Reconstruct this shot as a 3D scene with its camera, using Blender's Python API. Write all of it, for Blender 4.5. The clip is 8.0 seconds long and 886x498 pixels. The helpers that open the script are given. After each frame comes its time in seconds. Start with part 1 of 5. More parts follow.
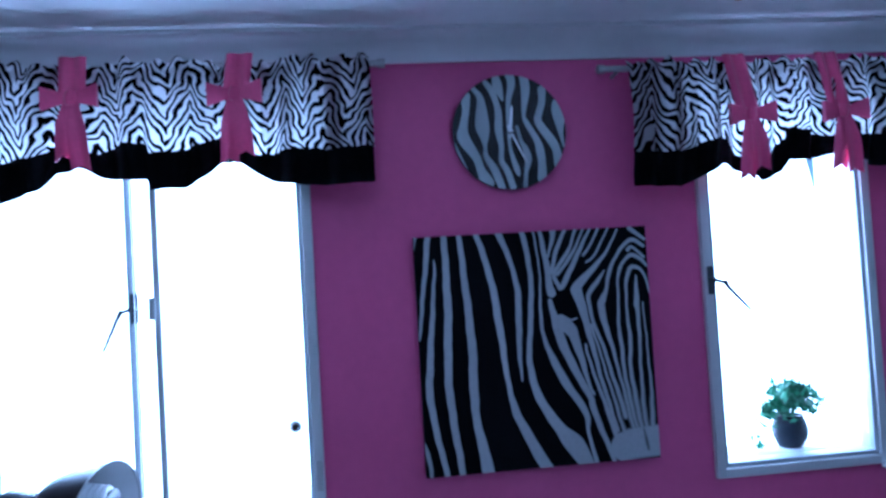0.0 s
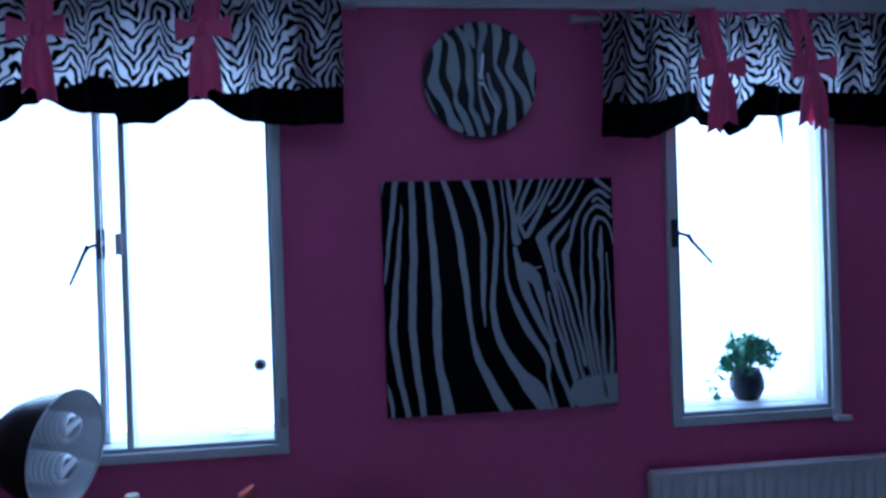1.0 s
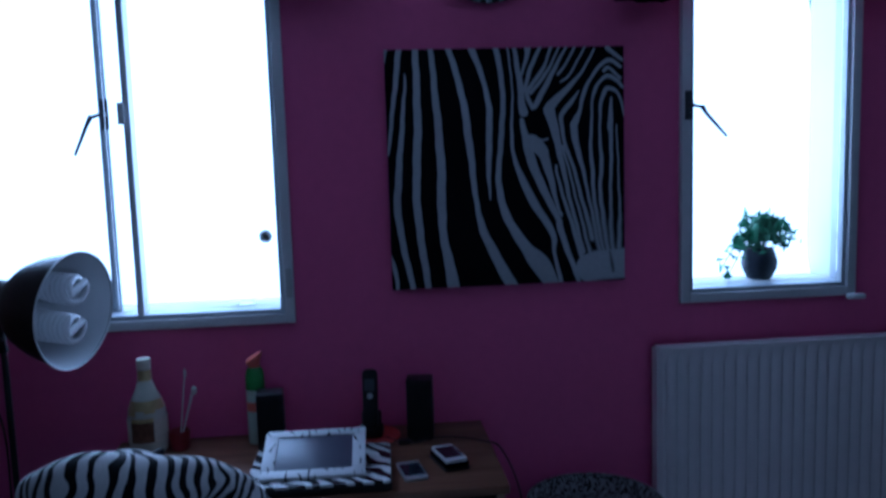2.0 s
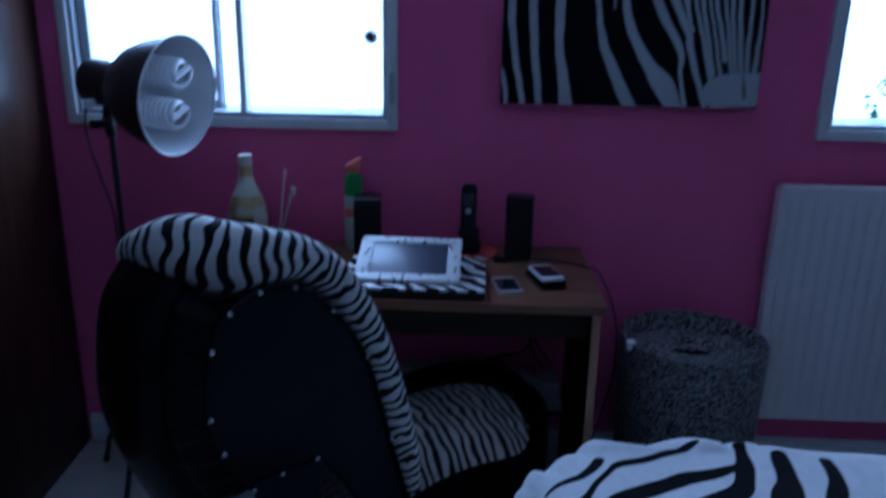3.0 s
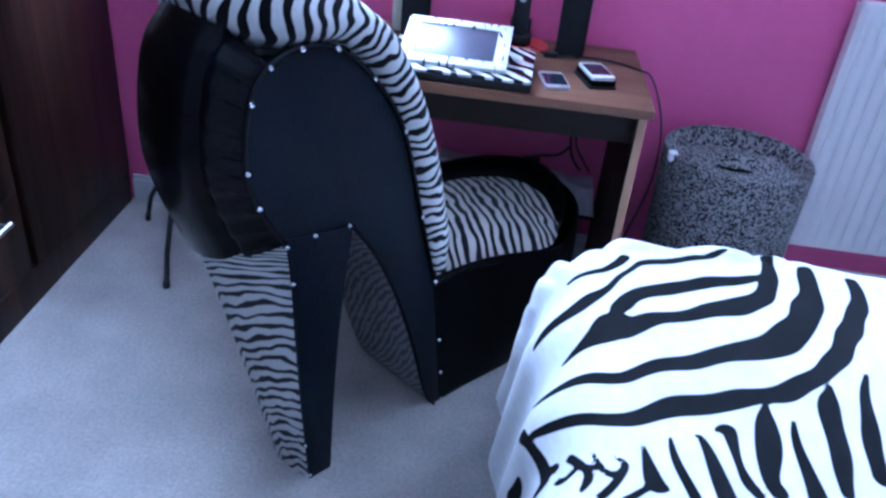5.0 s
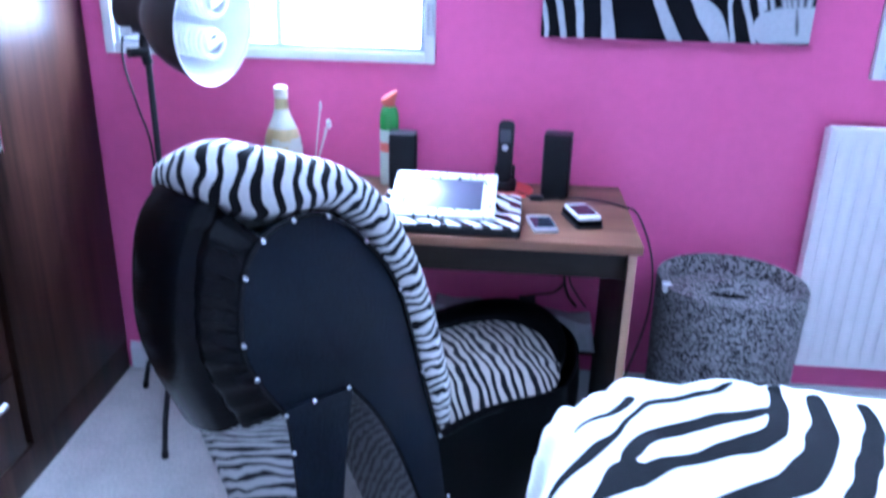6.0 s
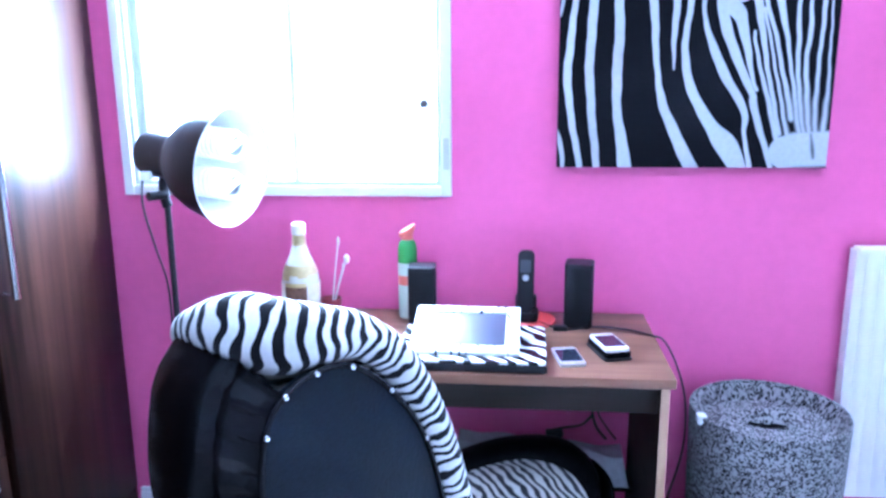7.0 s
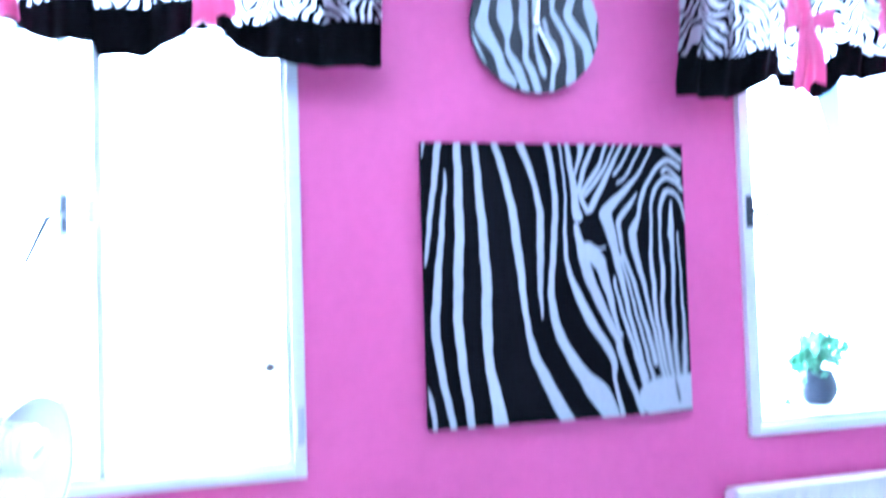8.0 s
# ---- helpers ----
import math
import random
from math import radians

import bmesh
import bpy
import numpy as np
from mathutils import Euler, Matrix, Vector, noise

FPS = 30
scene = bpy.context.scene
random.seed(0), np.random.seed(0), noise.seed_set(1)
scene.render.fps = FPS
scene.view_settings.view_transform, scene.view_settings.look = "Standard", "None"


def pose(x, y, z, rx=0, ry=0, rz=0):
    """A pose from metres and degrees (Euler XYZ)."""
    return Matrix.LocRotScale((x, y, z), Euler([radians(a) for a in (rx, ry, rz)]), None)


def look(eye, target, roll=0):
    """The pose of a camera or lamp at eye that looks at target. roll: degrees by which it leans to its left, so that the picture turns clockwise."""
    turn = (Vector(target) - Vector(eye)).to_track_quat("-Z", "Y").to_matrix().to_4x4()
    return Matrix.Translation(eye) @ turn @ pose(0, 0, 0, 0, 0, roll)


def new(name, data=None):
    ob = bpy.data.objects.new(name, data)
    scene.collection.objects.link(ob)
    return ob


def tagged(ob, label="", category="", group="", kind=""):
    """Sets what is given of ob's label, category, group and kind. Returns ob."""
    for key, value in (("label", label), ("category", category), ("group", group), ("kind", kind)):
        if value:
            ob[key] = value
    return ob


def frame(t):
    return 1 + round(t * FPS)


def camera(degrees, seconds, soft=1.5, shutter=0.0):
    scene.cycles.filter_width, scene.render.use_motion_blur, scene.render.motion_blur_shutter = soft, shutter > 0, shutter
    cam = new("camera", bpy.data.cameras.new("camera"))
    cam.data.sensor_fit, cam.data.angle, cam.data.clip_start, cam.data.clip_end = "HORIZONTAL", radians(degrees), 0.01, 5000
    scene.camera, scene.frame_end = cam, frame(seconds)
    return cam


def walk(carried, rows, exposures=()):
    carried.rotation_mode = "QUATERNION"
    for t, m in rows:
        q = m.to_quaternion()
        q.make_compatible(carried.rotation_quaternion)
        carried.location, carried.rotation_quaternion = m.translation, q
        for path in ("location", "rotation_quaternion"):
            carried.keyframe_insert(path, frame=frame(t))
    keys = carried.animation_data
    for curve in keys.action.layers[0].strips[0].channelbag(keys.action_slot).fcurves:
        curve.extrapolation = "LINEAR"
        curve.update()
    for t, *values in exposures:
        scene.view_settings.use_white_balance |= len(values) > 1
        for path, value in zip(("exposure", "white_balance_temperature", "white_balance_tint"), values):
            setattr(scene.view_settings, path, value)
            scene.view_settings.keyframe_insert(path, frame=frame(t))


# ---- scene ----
cam = camera(59.0, 8.0, soft=2.7, shutter=0.4)
PATH = [
    (0, (-0.219, -2.398, 1.772), (0.035, -0.416, 1.846), -3.4),
    (0.5, (-0.172, -2.424, 1.754), (0.1, -0.443, 1.788), -3.4),
    (1, (-0.159, -2.429, 1.699), (0.121, -0.449, 1.69), -1.8),
    (1.2, (-0.15, -2.431, 1.675), (0.115, -0.449, 1.634), -1.2),
    (2.3, (-0.063, -2.403, 1.517), (0.091, -0.433, 1.209), -1.4),
    (2.5, (-0.084, -2.373, 1.482), (0.039, -0.411, 1.113), -0.3),
    (3, (-0.086, -2.339, 1.431), (-0.151, -0.427, 0.847), 1.0),
    (3.5, (-0.062, -2.346, 1.393), (-0.233, -0.509, 0.622), 1.0),
    (4, (-0.058, -2.347, 1.371), (-0.27, -0.546, 0.528), 1.7),
    (4.2, (-0.076, -2.343, 1.372), (-0.272, -0.573, 0.461), 3.5),
    (5.3, (-0.087, -2.348, 1.37), (-0.204, -0.636, 0.343), 5.9),
    (5.5, (-0.088, -2.342, 1.377), (-0.207, -0.596, 0.409), 5.2),
    (6, (-0.084, -2.329, 1.405), (-0.233, -0.469, 0.685), 1.4),
    (6.5, (-0.097, -2.312, 1.432), (-0.3, -0.388, 0.927), -0.5),
    (7, (-0.117, -2.273, 1.444), (-0.303, -0.331, 1.0), -0.5),
    (7.5, (-0.176, -2.185, 1.45), (-0.095, -0.211, 1.138), 0.2),
    (8, (-0.437, -1.949, 1.561), (0.049, -0.01, 1.629), -1.8),
]
EXPOSURES = [
    (0.0, -0.62, 4020, 12), (0.5, -1.27, 4030, 12), (1.0, -1.85, 4060, 12), (2.5, -2.28, 4060, 12), (3.0, -1.82, 4000, 11),
    (3.5, -0.42, 4200, 13), (4.0, 0.1, 4300, 16), (5.5, 1.38, 4320, 15), (6.0, 1.68, 4320, 16), (6.5, 2.1, 4320, 15),
    (7.0, 2.26, 4320, 14), (7.5, 2.24, 4320, 13), (8.0, 2.0, 4380, 13),
]
walk(cam, [(t, look(eye, target, roll)) for t, eye, target, roll in PATH], EXPOSURES)

# ---- daylight ----
world = bpy.data.worlds.new("sky")
scene.world = world
world.use_nodes = True
wn = world.node_tree.nodes
sky = wn.new("ShaderNodeTexSky")
sky.sky_type, sky.sun_disc = "NISHITA", False
sky.sun_elevation, sky.sun_rotation = radians(48), radians(200)
world.node_tree.links.new(sky.outputs[0], wn["Background"].inputs[0])
wn["Background"].inputs[1].default_value = 0.12
sun = new("sun", bpy.data.lights.new("sun", "SUN"))
sun.data.energy, sun.data.angle, sun.data.color = 0.8, radians(12), (1.0, 0.96, 0.9)
sun.matrix_world = look((3, -6, 7), (0, 0, 0))


def window_light(name, x0, x1, z0, z1, watts):
    lamp = new(name, bpy.data.lights.new(name, "AREA"))
    lamp.data.shape, lamp.data.size, lamp.data.size_y = "RECTANGLE", x1 - x0 + 0.34, z1 - z0 + 0.24
    lamp.data.energy, lamp.data.color = watts, (0.93, 0.97, 1.0)
    # leans back a little: pale ground outside throws light up to the ceiling
    lamp.matrix_world = look(((x0 + x1) / 2, 0.39, (z0 + z1) / 2), ((x0 + x1) / 2, -0.61, (z0 + z1) / 2 + 0.32))


window_light("window_daylight", -1.26, -0.34, 1.12, 2.24, 126)
window_light("window_daylight", 0.955, 1.485, 1.12, 2.24, 90)


# ---- materials ----
def material(name, color=(0.5, 0.5, 0.5), rough=0.5, metal=0.0, grain=0.0, scale=40.0, bump=0.0, stain=0.0, spec=0.5, sheen=0.0):
    """A surface with fine grain, broad stains and relief."""
    m = bpy.data.materials.new(name)
    m.use_nodes = True
    n, link = m.node_tree.nodes, m.node_tree.links.new
    b = n["Principled BSDF"]
    b.inputs["Roughness"].default_value, b.inputs["Metallic"].default_value = rough, metal
    b.inputs["Specular IOR Level"].default_value = spec
    b.inputs["Sheen Weight"].default_value = sheen
    b.inputs["Base Color"].default_value = (*color, 1)
    co = n.new("ShaderNodeTexCoord")
    if grain or stain:
        fine, broad = n.new("ShaderNodeTexNoise"), n.new("ShaderNodeTexNoise")
        fine.inputs["Scale"].default_value, broad.inputs["Scale"].default_value = scale, scale / 14
        fine.inputs["Detail"].default_value = 5
        link(co.outputs["Object"], fine.inputs["Vector"])
        link(co.outputs["Object"], broad.inputs["Vector"])
        mr1, mr2 = n.new("ShaderNodeMapRange"), n.new("ShaderNodeMapRange")
        for mr, amount, src in ((mr1, grain, fine), (mr2, stain, broad)):
            mr.inputs["From Min"].default_value, mr.inputs["From Max"].default_value = 0.3, 0.7
            mr.inputs["To Min"].default_value, mr.inputs["To Max"].default_value = 1 - amount, 1 + amount
            link(src.outputs["Fac"], mr.inputs["Value"])
        mul = n.new("ShaderNodeMath")
        mul.operation = "MULTIPLY"
        link(mr1.outputs[0], mul.inputs[0])
        link(mr2.outputs[0], mul.inputs[1])
        vm = n.new("ShaderNodeVectorMath")
        vm.operation = "SCALE"
        vm.inputs[0].default_value = color
        link(mul.outputs[0], vm.inputs["Scale"])
        link(vm.outputs[0], b.inputs["Base Color"])
    if bump:
        bn, tex = n.new("ShaderNodeBump"), n.new("ShaderNodeTexNoise")
        tex.inputs["Scale"].default_value, tex.inputs["Detail"].default_value = scale * 2, 6
        link(co.outputs["Object"], tex.inputs["Vector"])
        bn.inputs["Strength"].default_value, bn.inputs["Distance"].default_value = bump, 0.004
        link(tex.outputs["Fac"], bn.inputs["Height"])
        link(bn.outputs[0], b.inputs["Normal"])
    return m


def mixed(m, mask, dark, light, low=0.48, high=0.52):
    """Colours a material dark or light by a mask socket, with a narrow soft edge."""
    n, link = m.node_tree.nodes, m.node_tree.links.new
    mr, mix = n.new("ShaderNodeMapRange"), n.new("ShaderNodeMix")
    mr.interpolation_type = "SMOOTHSTEP"
    mr.inputs["From Min"].default_value, mr.inputs["From Max"].default_value = low, high
    mix.data_type = "RGBA"
    mix.inputs["A"].default_value, mix.inputs["B"].default_value = (*dark, 1), (*light, 1)
    tex = n.new("ShaderNodeTexNoise")
    tex.inputs["Scale"].default_value = 60
    var = n.new("ShaderNodeMix")
    var.data_type, var.blend_type = "RGBA", "MULTIPLY"
    var.inputs["Factor"].default_value = 0.22
    link(mask, mr.inputs["Value"])
    link(mr.outputs[0], mix.inputs["Factor"])
    link(mix.outputs["Result"], var.inputs["A"])
    link(tex.outputs["Fac"], var.inputs["B"])
    link(var.outputs["Result"], n["Principled BSDF"].inputs["Base Color"])
    return m


def printed(name, dark, light, rough, sheen=0.0):
    """A print whose edge is the zero line of the mesh attribute 'print'."""
    m = material(name, light, rough, bump=0.25, scale=150, sheen=sheen, spec=0.5 if rough < 0.3 else 0.1)
    a = m.node_tree.nodes.new("ShaderNodeAttribute")
    a.attribute_name = "print"
    return mixed(m, a.outputs["Fac"], dark, light, -0.0012, 0.0012)


def striped(name, scale, wobble, dark, light, turn=0.0, mirror=0.0, width=0.5, rough=0.85, sheen=0.05, detail=1.6, through_cloth=0.0, gap=0.55, edge=0.06):
    """Zebra cloth: wavering stripes across the UV's second axis; mirror: the width of one herringbone."""
    m = material(name, light, rough, bump=0.3, scale=160, sheen=sheen, spec=0.5 if rough < 0.3 else 0.12)
    n, link = m.node_tree.nodes, m.node_tree.links.new
    uv, sep, comb = n.new("ShaderNodeUVMap"), n.new("ShaderNodeSeparateXYZ"), n.new("ShaderNodeCombineXYZ")
    link(uv.outputs[0], sep.inputs[0])
    x, y = sep.outputs[0], sep.outputs[1]
    noise_tex = n.new("ShaderNodeTexNoise")
    noise_tex.inputs["Scale"].default_value, noise_tex.inputs["Detail"].default_value = scale * 0.075, detail - 1
    link(uv.outputs[0], noise_tex.inputs["Vector"])

    def op(kind, a, b):
        node = n.new("ShaderNodeMath")
        node.operation = kind
        for i, v in enumerate((a, b)):
            if isinstance(v, (int, float)):
                node.inputs[i].default_value = v
            else:
                link(v, node.inputs[i])
        return node.outputs[0]

    if mirror:
        slow = n.new("ShaderNodeTexNoise")
        slow.inputs["Scale"].default_value = 6
        link(uv.outputs[0], slow.inputs["Vector"])
        x = op("PINGPONG", op("ADD", x, op("MULTIPLY", slow.outputs["Fac"], mirror * 2.0)), mirror)
    s = op("ADD", op("MULTIPLY", y, math.cos(turn)), op("MULTIPLY", x, math.sin(turn)))
    s = op("ADD", s, op("MULTIPLY", op("SUBTRACT", noise_tex.outputs["Fac"], 0.5), wobble))
    v = op("ADD", op("MULTIPLY", op("SINE", op("MULTIPLY", s, scale), 0.0), 0.5), 0.5)
    # ends some stripes early, as in a hide
    gaps = n.new("ShaderNodeTexNoise")
    gaps.inputs["Scale"].default_value, gaps.inputs["Detail"].default_value = scale * 0.10, 0.0
    link(uv.outputs[0], gaps.inputs["Vector"])
    v = op("ADD", v, op("MULTIPLY", op("SUBTRACT", gaps.outputs["Fac"], 0.5), gap))
    mixed(m, v, dark, light, width - edge, width + edge)
    if through_cloth:
        # thin cloth lets daylight through
        b, out = n["Principled BSDF"], n["Material Output"]
        trans, blend = n.new("ShaderNodeBsdfTranslucent"), n.new("ShaderNodeMixShader")
        link(b.inputs["Base Color"].links[0].from_socket, trans.inputs["Color"])
        blend.inputs[0].default_value = through_cloth
        link(b.outputs[0], blend.inputs[1])
        link(trans.outputs[0], blend.inputs[2])
        link(blend.outputs[0], out.inputs["Surface"])
    return m


def leopard(name):
    """Small dark rosettes on pale plush."""
    m = material(name, (0.5, 0.5, 0.5), 0.9, bump=0.5, scale=120, sheen=0.05, spec=0.1)
    n, link = m.node_tree.nodes, m.node_tree.links.new
    uv, warp, add, vor = (n.new("ShaderNode" + k) for k in ("UVMap", "TexNoise", "VectorMath", "TexVoronoi"))
    warp.inputs["Scale"].default_value = 60
    link(uv.outputs[0], warp.inputs["Vector"])
    add.operation = "MULTIPLY_ADD"
    add.inputs[1].default_value = (0.016, 0.016, 0)
    link(warp.outputs["Color"], add.inputs[0])
    link(uv.outputs[0], add.inputs[2])
    vor.inputs["Scale"].default_value = 175
    link(add.outputs[0], vor.inputs["Vector"])
    return mixed(m, vor.outputs["Distance"], (0.008, 0.008, 0.010), (0.30, 0.287, 0.292), 0.38, 0.60)


def wood(name, dark, light, rough, scale, axis, coat=0.0, spec=0.22):
    """Wood with long grain along one axis."""
    m = material(name, light, rough, spec=spec)
    n, link = m.node_tree.nodes, m.node_tree.links.new
    b = n["Principled BSDF"]
    b.inputs["Coat Weight"].default_value, b.inputs["Coat Roughness"].default_value = coat, 0.12
    co, mp, t1, t2, ramp = (n.new("ShaderNode" + k) for k in ("TexCoord", "Mapping", "TexNoise", "TexNoise", "ValToRGB"))
    stretch = [scale] * 3
    stretch[axis] = scale * 0.06
    mp.inputs["Scale"].default_value = stretch
    link(co.outputs["Object"], mp.inputs[0])
    for t, s, d in ((t1, 1.0, 4), (t2, 6.0, 6)):
        t.inputs["Scale"].default_value, t.inputs["Detail"].default_value = s, d
        t.inputs["Distortion"].default_value = 0.6
        link(mp.outputs[0], t.inputs["Vector"])
    add = n.new("ShaderNodeMath")
    add.operation = "MULTIPLY_ADD"
    add.inputs[1].default_value = 0.35
    link(t2.outputs["Fac"], add.inputs[0])
    link(t1.outputs["Fac"], add.inputs[2])
    e = ramp.color_ramp.elements
    e[0].position, e[0].color, e[1].position, e[1].color = 0.52, (*dark, 1), 0.84, (*light, 1)
    link(add.outputs[0], ramp.inputs[0])
    link(ramp.outputs[0], b.inputs["Base Color"])
    bn = n.new("ShaderNodeBump")
    bn.inputs["Strength"].default_value, bn.inputs["Distance"].default_value = 0.12, 0.002
    link(t2.outputs["Fac"], bn.inputs["Height"])
    link(bn.outputs[0], b.inputs["Normal"])
    return m


def glass(name, tint=(1, 1, 1)):
    m = material(name, tint, 0.0)
    b = m.node_tree.nodes["Principled BSDF"]
    b.inputs["Transmission Weight"].default_value, b.inputs["IOR"].default_value = 1.0, 1.45
    return m


PINK = material("pink_emulsion", (0.66, 0.112, 0.30), 0.55, grain=0.03, stain=0.05, scale=30, bump=0.10)
CEIL = material("ceiling_white", (0.87, 0.87, 0.88), 0.9, grain=0.02, stain=0.04, scale=25, bump=0.12)
GLOSS = material("white_gloss_paint", (0.74, 0.75, 0.76), 0.35, grain=0.02, stain=0.04, scale=30, bump=0.03)
STEEL = material("grey_window_paint", (0.42, 0.45, 0.48), 0.4, grain=0.04, stain=0.06, scale=40, bump=0.04)
DARKSTEEL = material("dark_metal", (0.05, 0.055, 0.065), 0.45, grain=0.05, scale=40)
CARPET = material("carpet", (0.43, 0.40, 0.37), 0.95, grain=0.16, stain=0.10, scale=110, bump=0.9, sheen=0.2)
WALNUT = wood("walnut_gloss", (0.0025, 0.0012, 0.0009), (0.046, 0.0195, 0.012), 0.37, 9.0, 2, 0.0, 0.15)
WALNUT_X = wood("desk_wood", (0.11, 0.048, 0.025), (0.21, 0.105, 0.058), 0.5, 9.0, 0, 0.15)
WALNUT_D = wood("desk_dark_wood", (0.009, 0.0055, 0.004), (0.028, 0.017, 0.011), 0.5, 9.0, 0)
EDGE = wood("desk_edge", (0.36, 0.21, 0.125), (0.48, 0.31, 0.20), 0.45, 9.0, 2)
CHROME = material("chrome", (0.75, 0.76, 0.78), 0.14, 1.0)
BRUSHED = material("brushed_steel", (0.55, 0.55, 0.55), 0.32, 1.0, grain=0.06, scale=120)
VINYL = material("black_vinyl", (0.0012, 0.0016, 0.0026), 0.24, spec=0.17, grain=0.2, scale=60, bump=0.15)
SIDE = material("black_leatherette", (0.0028, 0.0052, 0.0105), 0.46, spec=0.14, grain=0.25, stain=0.2, scale=90, bump=0.4)
TOEVINYL = material("matte_black_vinyl", (0.0012, 0.0014, 0.002), 0.42, spec=0.06, grain=0.2, scale=60, bump=0.15)
BLACKCLOTH = material("black_satin", (0.002, 0.002, 0.003), 0.75, spec=0.06, grain=0.2, scale=80, bump=0.2)
RIBBON = material("pink_ribbon", (0.62, 0.06, 0.19), 0.5, grain=0.06, stain=0.08, scale=90, bump=0.15, sheen=0.3)
BLACKMETAL = material("black_powder_coat", (0.015, 0.015, 0.018), 0.38, grain=0.1, scale=80, bump=0.05)
BLACKPLASTIC = material("black_plastic", (0.007, 0.007, 0.009), 0.42, spec=0.3, grain=0.15, scale=90, bump=0.1)
MESHCLOTH = material("speaker_cloth", (0.005, 0.005, 0.007), 0.9, grain=0.3, scale=300, bump=0.6)
WHITEIN = material("reflector_white", (0.70, 0.71, 0.72), 0.32, 0.15, grain=0.02, scale=40)
BULB = material("bulb_glass", (0.86, 0.87, 0.88), 0.15)
RADIATOR = material("radiator_enamel", (0.84, 0.80, 0.80), 0.3, grain=0.015, stain=0.03, scale=30)
ZEBRA_VAL = striped("zebra_valance_cloth", 310.0, 0.026, (0.004, 0.004, 0.006), (0.80, 0.80, 0.82), turn=-1.08, mirror=0.068, width=0.47, sheen=0.0, through_cloth=0.8, gap=0.65)
ZEBRA_RIM = striped("zebra_plush", 255.0, 0.040, (0.005, 0.005, 0.007), (0.74, 0.73, 0.72), width=0.44, sheen=0.1, gap=0.7)
# the collar's plush again, darkened to carry the dimness by the desk
ZEBRA_SEAT = striped("zebra_seat_plush_shaded", 250.0, 0.034, (0.004, 0.004, 0.006), (0.40, 0.365, 0.33), sheen=0.1)
ZEBRA_HEEL = striped("zebra_heel_cloth", 310.0, 0.034, (0.035, 0.036, 0.042), (0.64, 0.64, 0.64), width=0.36, gap=0.8, detail=2.6, edge=0.16)
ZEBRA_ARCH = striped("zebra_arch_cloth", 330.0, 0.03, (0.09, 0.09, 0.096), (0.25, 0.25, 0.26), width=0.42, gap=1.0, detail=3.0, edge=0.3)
ZEBRA_TECH = striped("zebra_skin_gloss", 150.0, 0.07, (0.005, 0.005, 0.007), (0.80, 0.80, 0.80), turn=0.9, rough=0.25, sheen=0.0)
CANVAS = printed("canvas_print", (0.005, 0.005, 0.007), (0.54, 0.55, 0.58), 0.75)
CLOCKFACE = printed("clock_print", (0.005, 0.005, 0.007), (0.55, 0.60, 0.62), 0.06)
PLUSH = printed("zebra_bed_plush", (0.006, 0.0065, 0.008), (0.80, 0.80, 0.81), 0.9, 0.0)
LEOPARD = leopard("leopard_plush")
GREYCLOTH = material("grey_cotton", (0.50, 0.50, 0.53), 0.9, grain=0.1, stain=0.15, scale=60, bump=0.3)
WHITECLOTH = material("white_cotton", (0.75, 0.75, 0.77), 0.9, grain=0.04, stain=0.06, scale=60, bump=0.3)
BLUECLOTH = material("blue_bed_base", (0.02, 0.05, 0.22), 0.8, grain=0.1, scale=60, bump=0.2)
SCREEN = material("dark_screen_glass", (0.02, 0.022, 0.035), 0.06)
LCD = material("satin_lcd", (0.055, 0.06, 0.09), 0.33, spec=0.8)
WHITEPLASTIC = material("white_plastic", (0.78, 0.78, 0.79), 0.25, grain=0.01, scale=40)
SILVERPLASTIC = material("silver_plastic", (0.55, 0.56, 0.58), 0.3, 0.6, grain=0.03, scale=60)
RED = material("red_coaster", (0.62, 0.06, 0.045), 0.4, grain=0.05, scale=50)
DARKRED = material("dark_red_glaze", (0.22, 0.02, 0.03), 0.4, grain=0.08, scale=50)
GREEN = material("green_can_paint", (0.08, 0.30, 0.06), 0.25, grain=0.05, scale=40)
CANWHITE = material("pale_can_paint", (0.62, 0.72, 0.62), 0.25, grain=0.04, scale=40)
CANRED = material("coral_can_paint", (0.72, 0.18, 0.13), 0.35, grain=0.04, scale=40)
LABEL = material("paper_label", (0.70, 0.66, 0.55), 0.7, grain=0.1, stain=0.12, scale=50)
BROWNPRINT = material("brown_print", (0.16, 0.085, 0.05), 0.6, grain=0.35, stain=0.3, scale=60)
GOLDFOIL = material("gold_foil", (0.62, 0.52, 0.25), 0.35, 0.7, grain=0.1, scale=60)
BOTTLE = material("pale_bottle_glass", (0.68, 0.69, 0.58), 0.06, grain=0.03, scale=30)
LEAF = material("ivy_leaf", (0.045, 0.17, 0.07), 0.45, grain=0.25, scale=40, bump=0.1)
POT = material("dark_glazed_pot", (0.010, 0.013, 0.022), 0.35, spec=0.2, grain=0.2, scale=40)
STEMW = material("pale_stem", (0.62, 0.60, 0.58), 0.5, grain=0.05, scale=60)
SILL = material("stone_sill", (0.62, 0.62, 0.60), 0.8, grain=0.08, stain=0.1, scale=40, bump=0.2)
CABLE = material("black_cable", (0.012, 0.012, 0.014), 0.45, grain=0.1, scale=80)
PANE = glass("window_glass")
AMBER_DARK = material("dark_brown_plastic", (0.03, 0.015, 0.008), 0.5, grain=0.1, scale=60)
OFFWHITE = material("greige_emulsion", (0.19, 0.18, 0.18), 0.7, grain=0.03, stain=0.05, scale=30, bump=0.1)
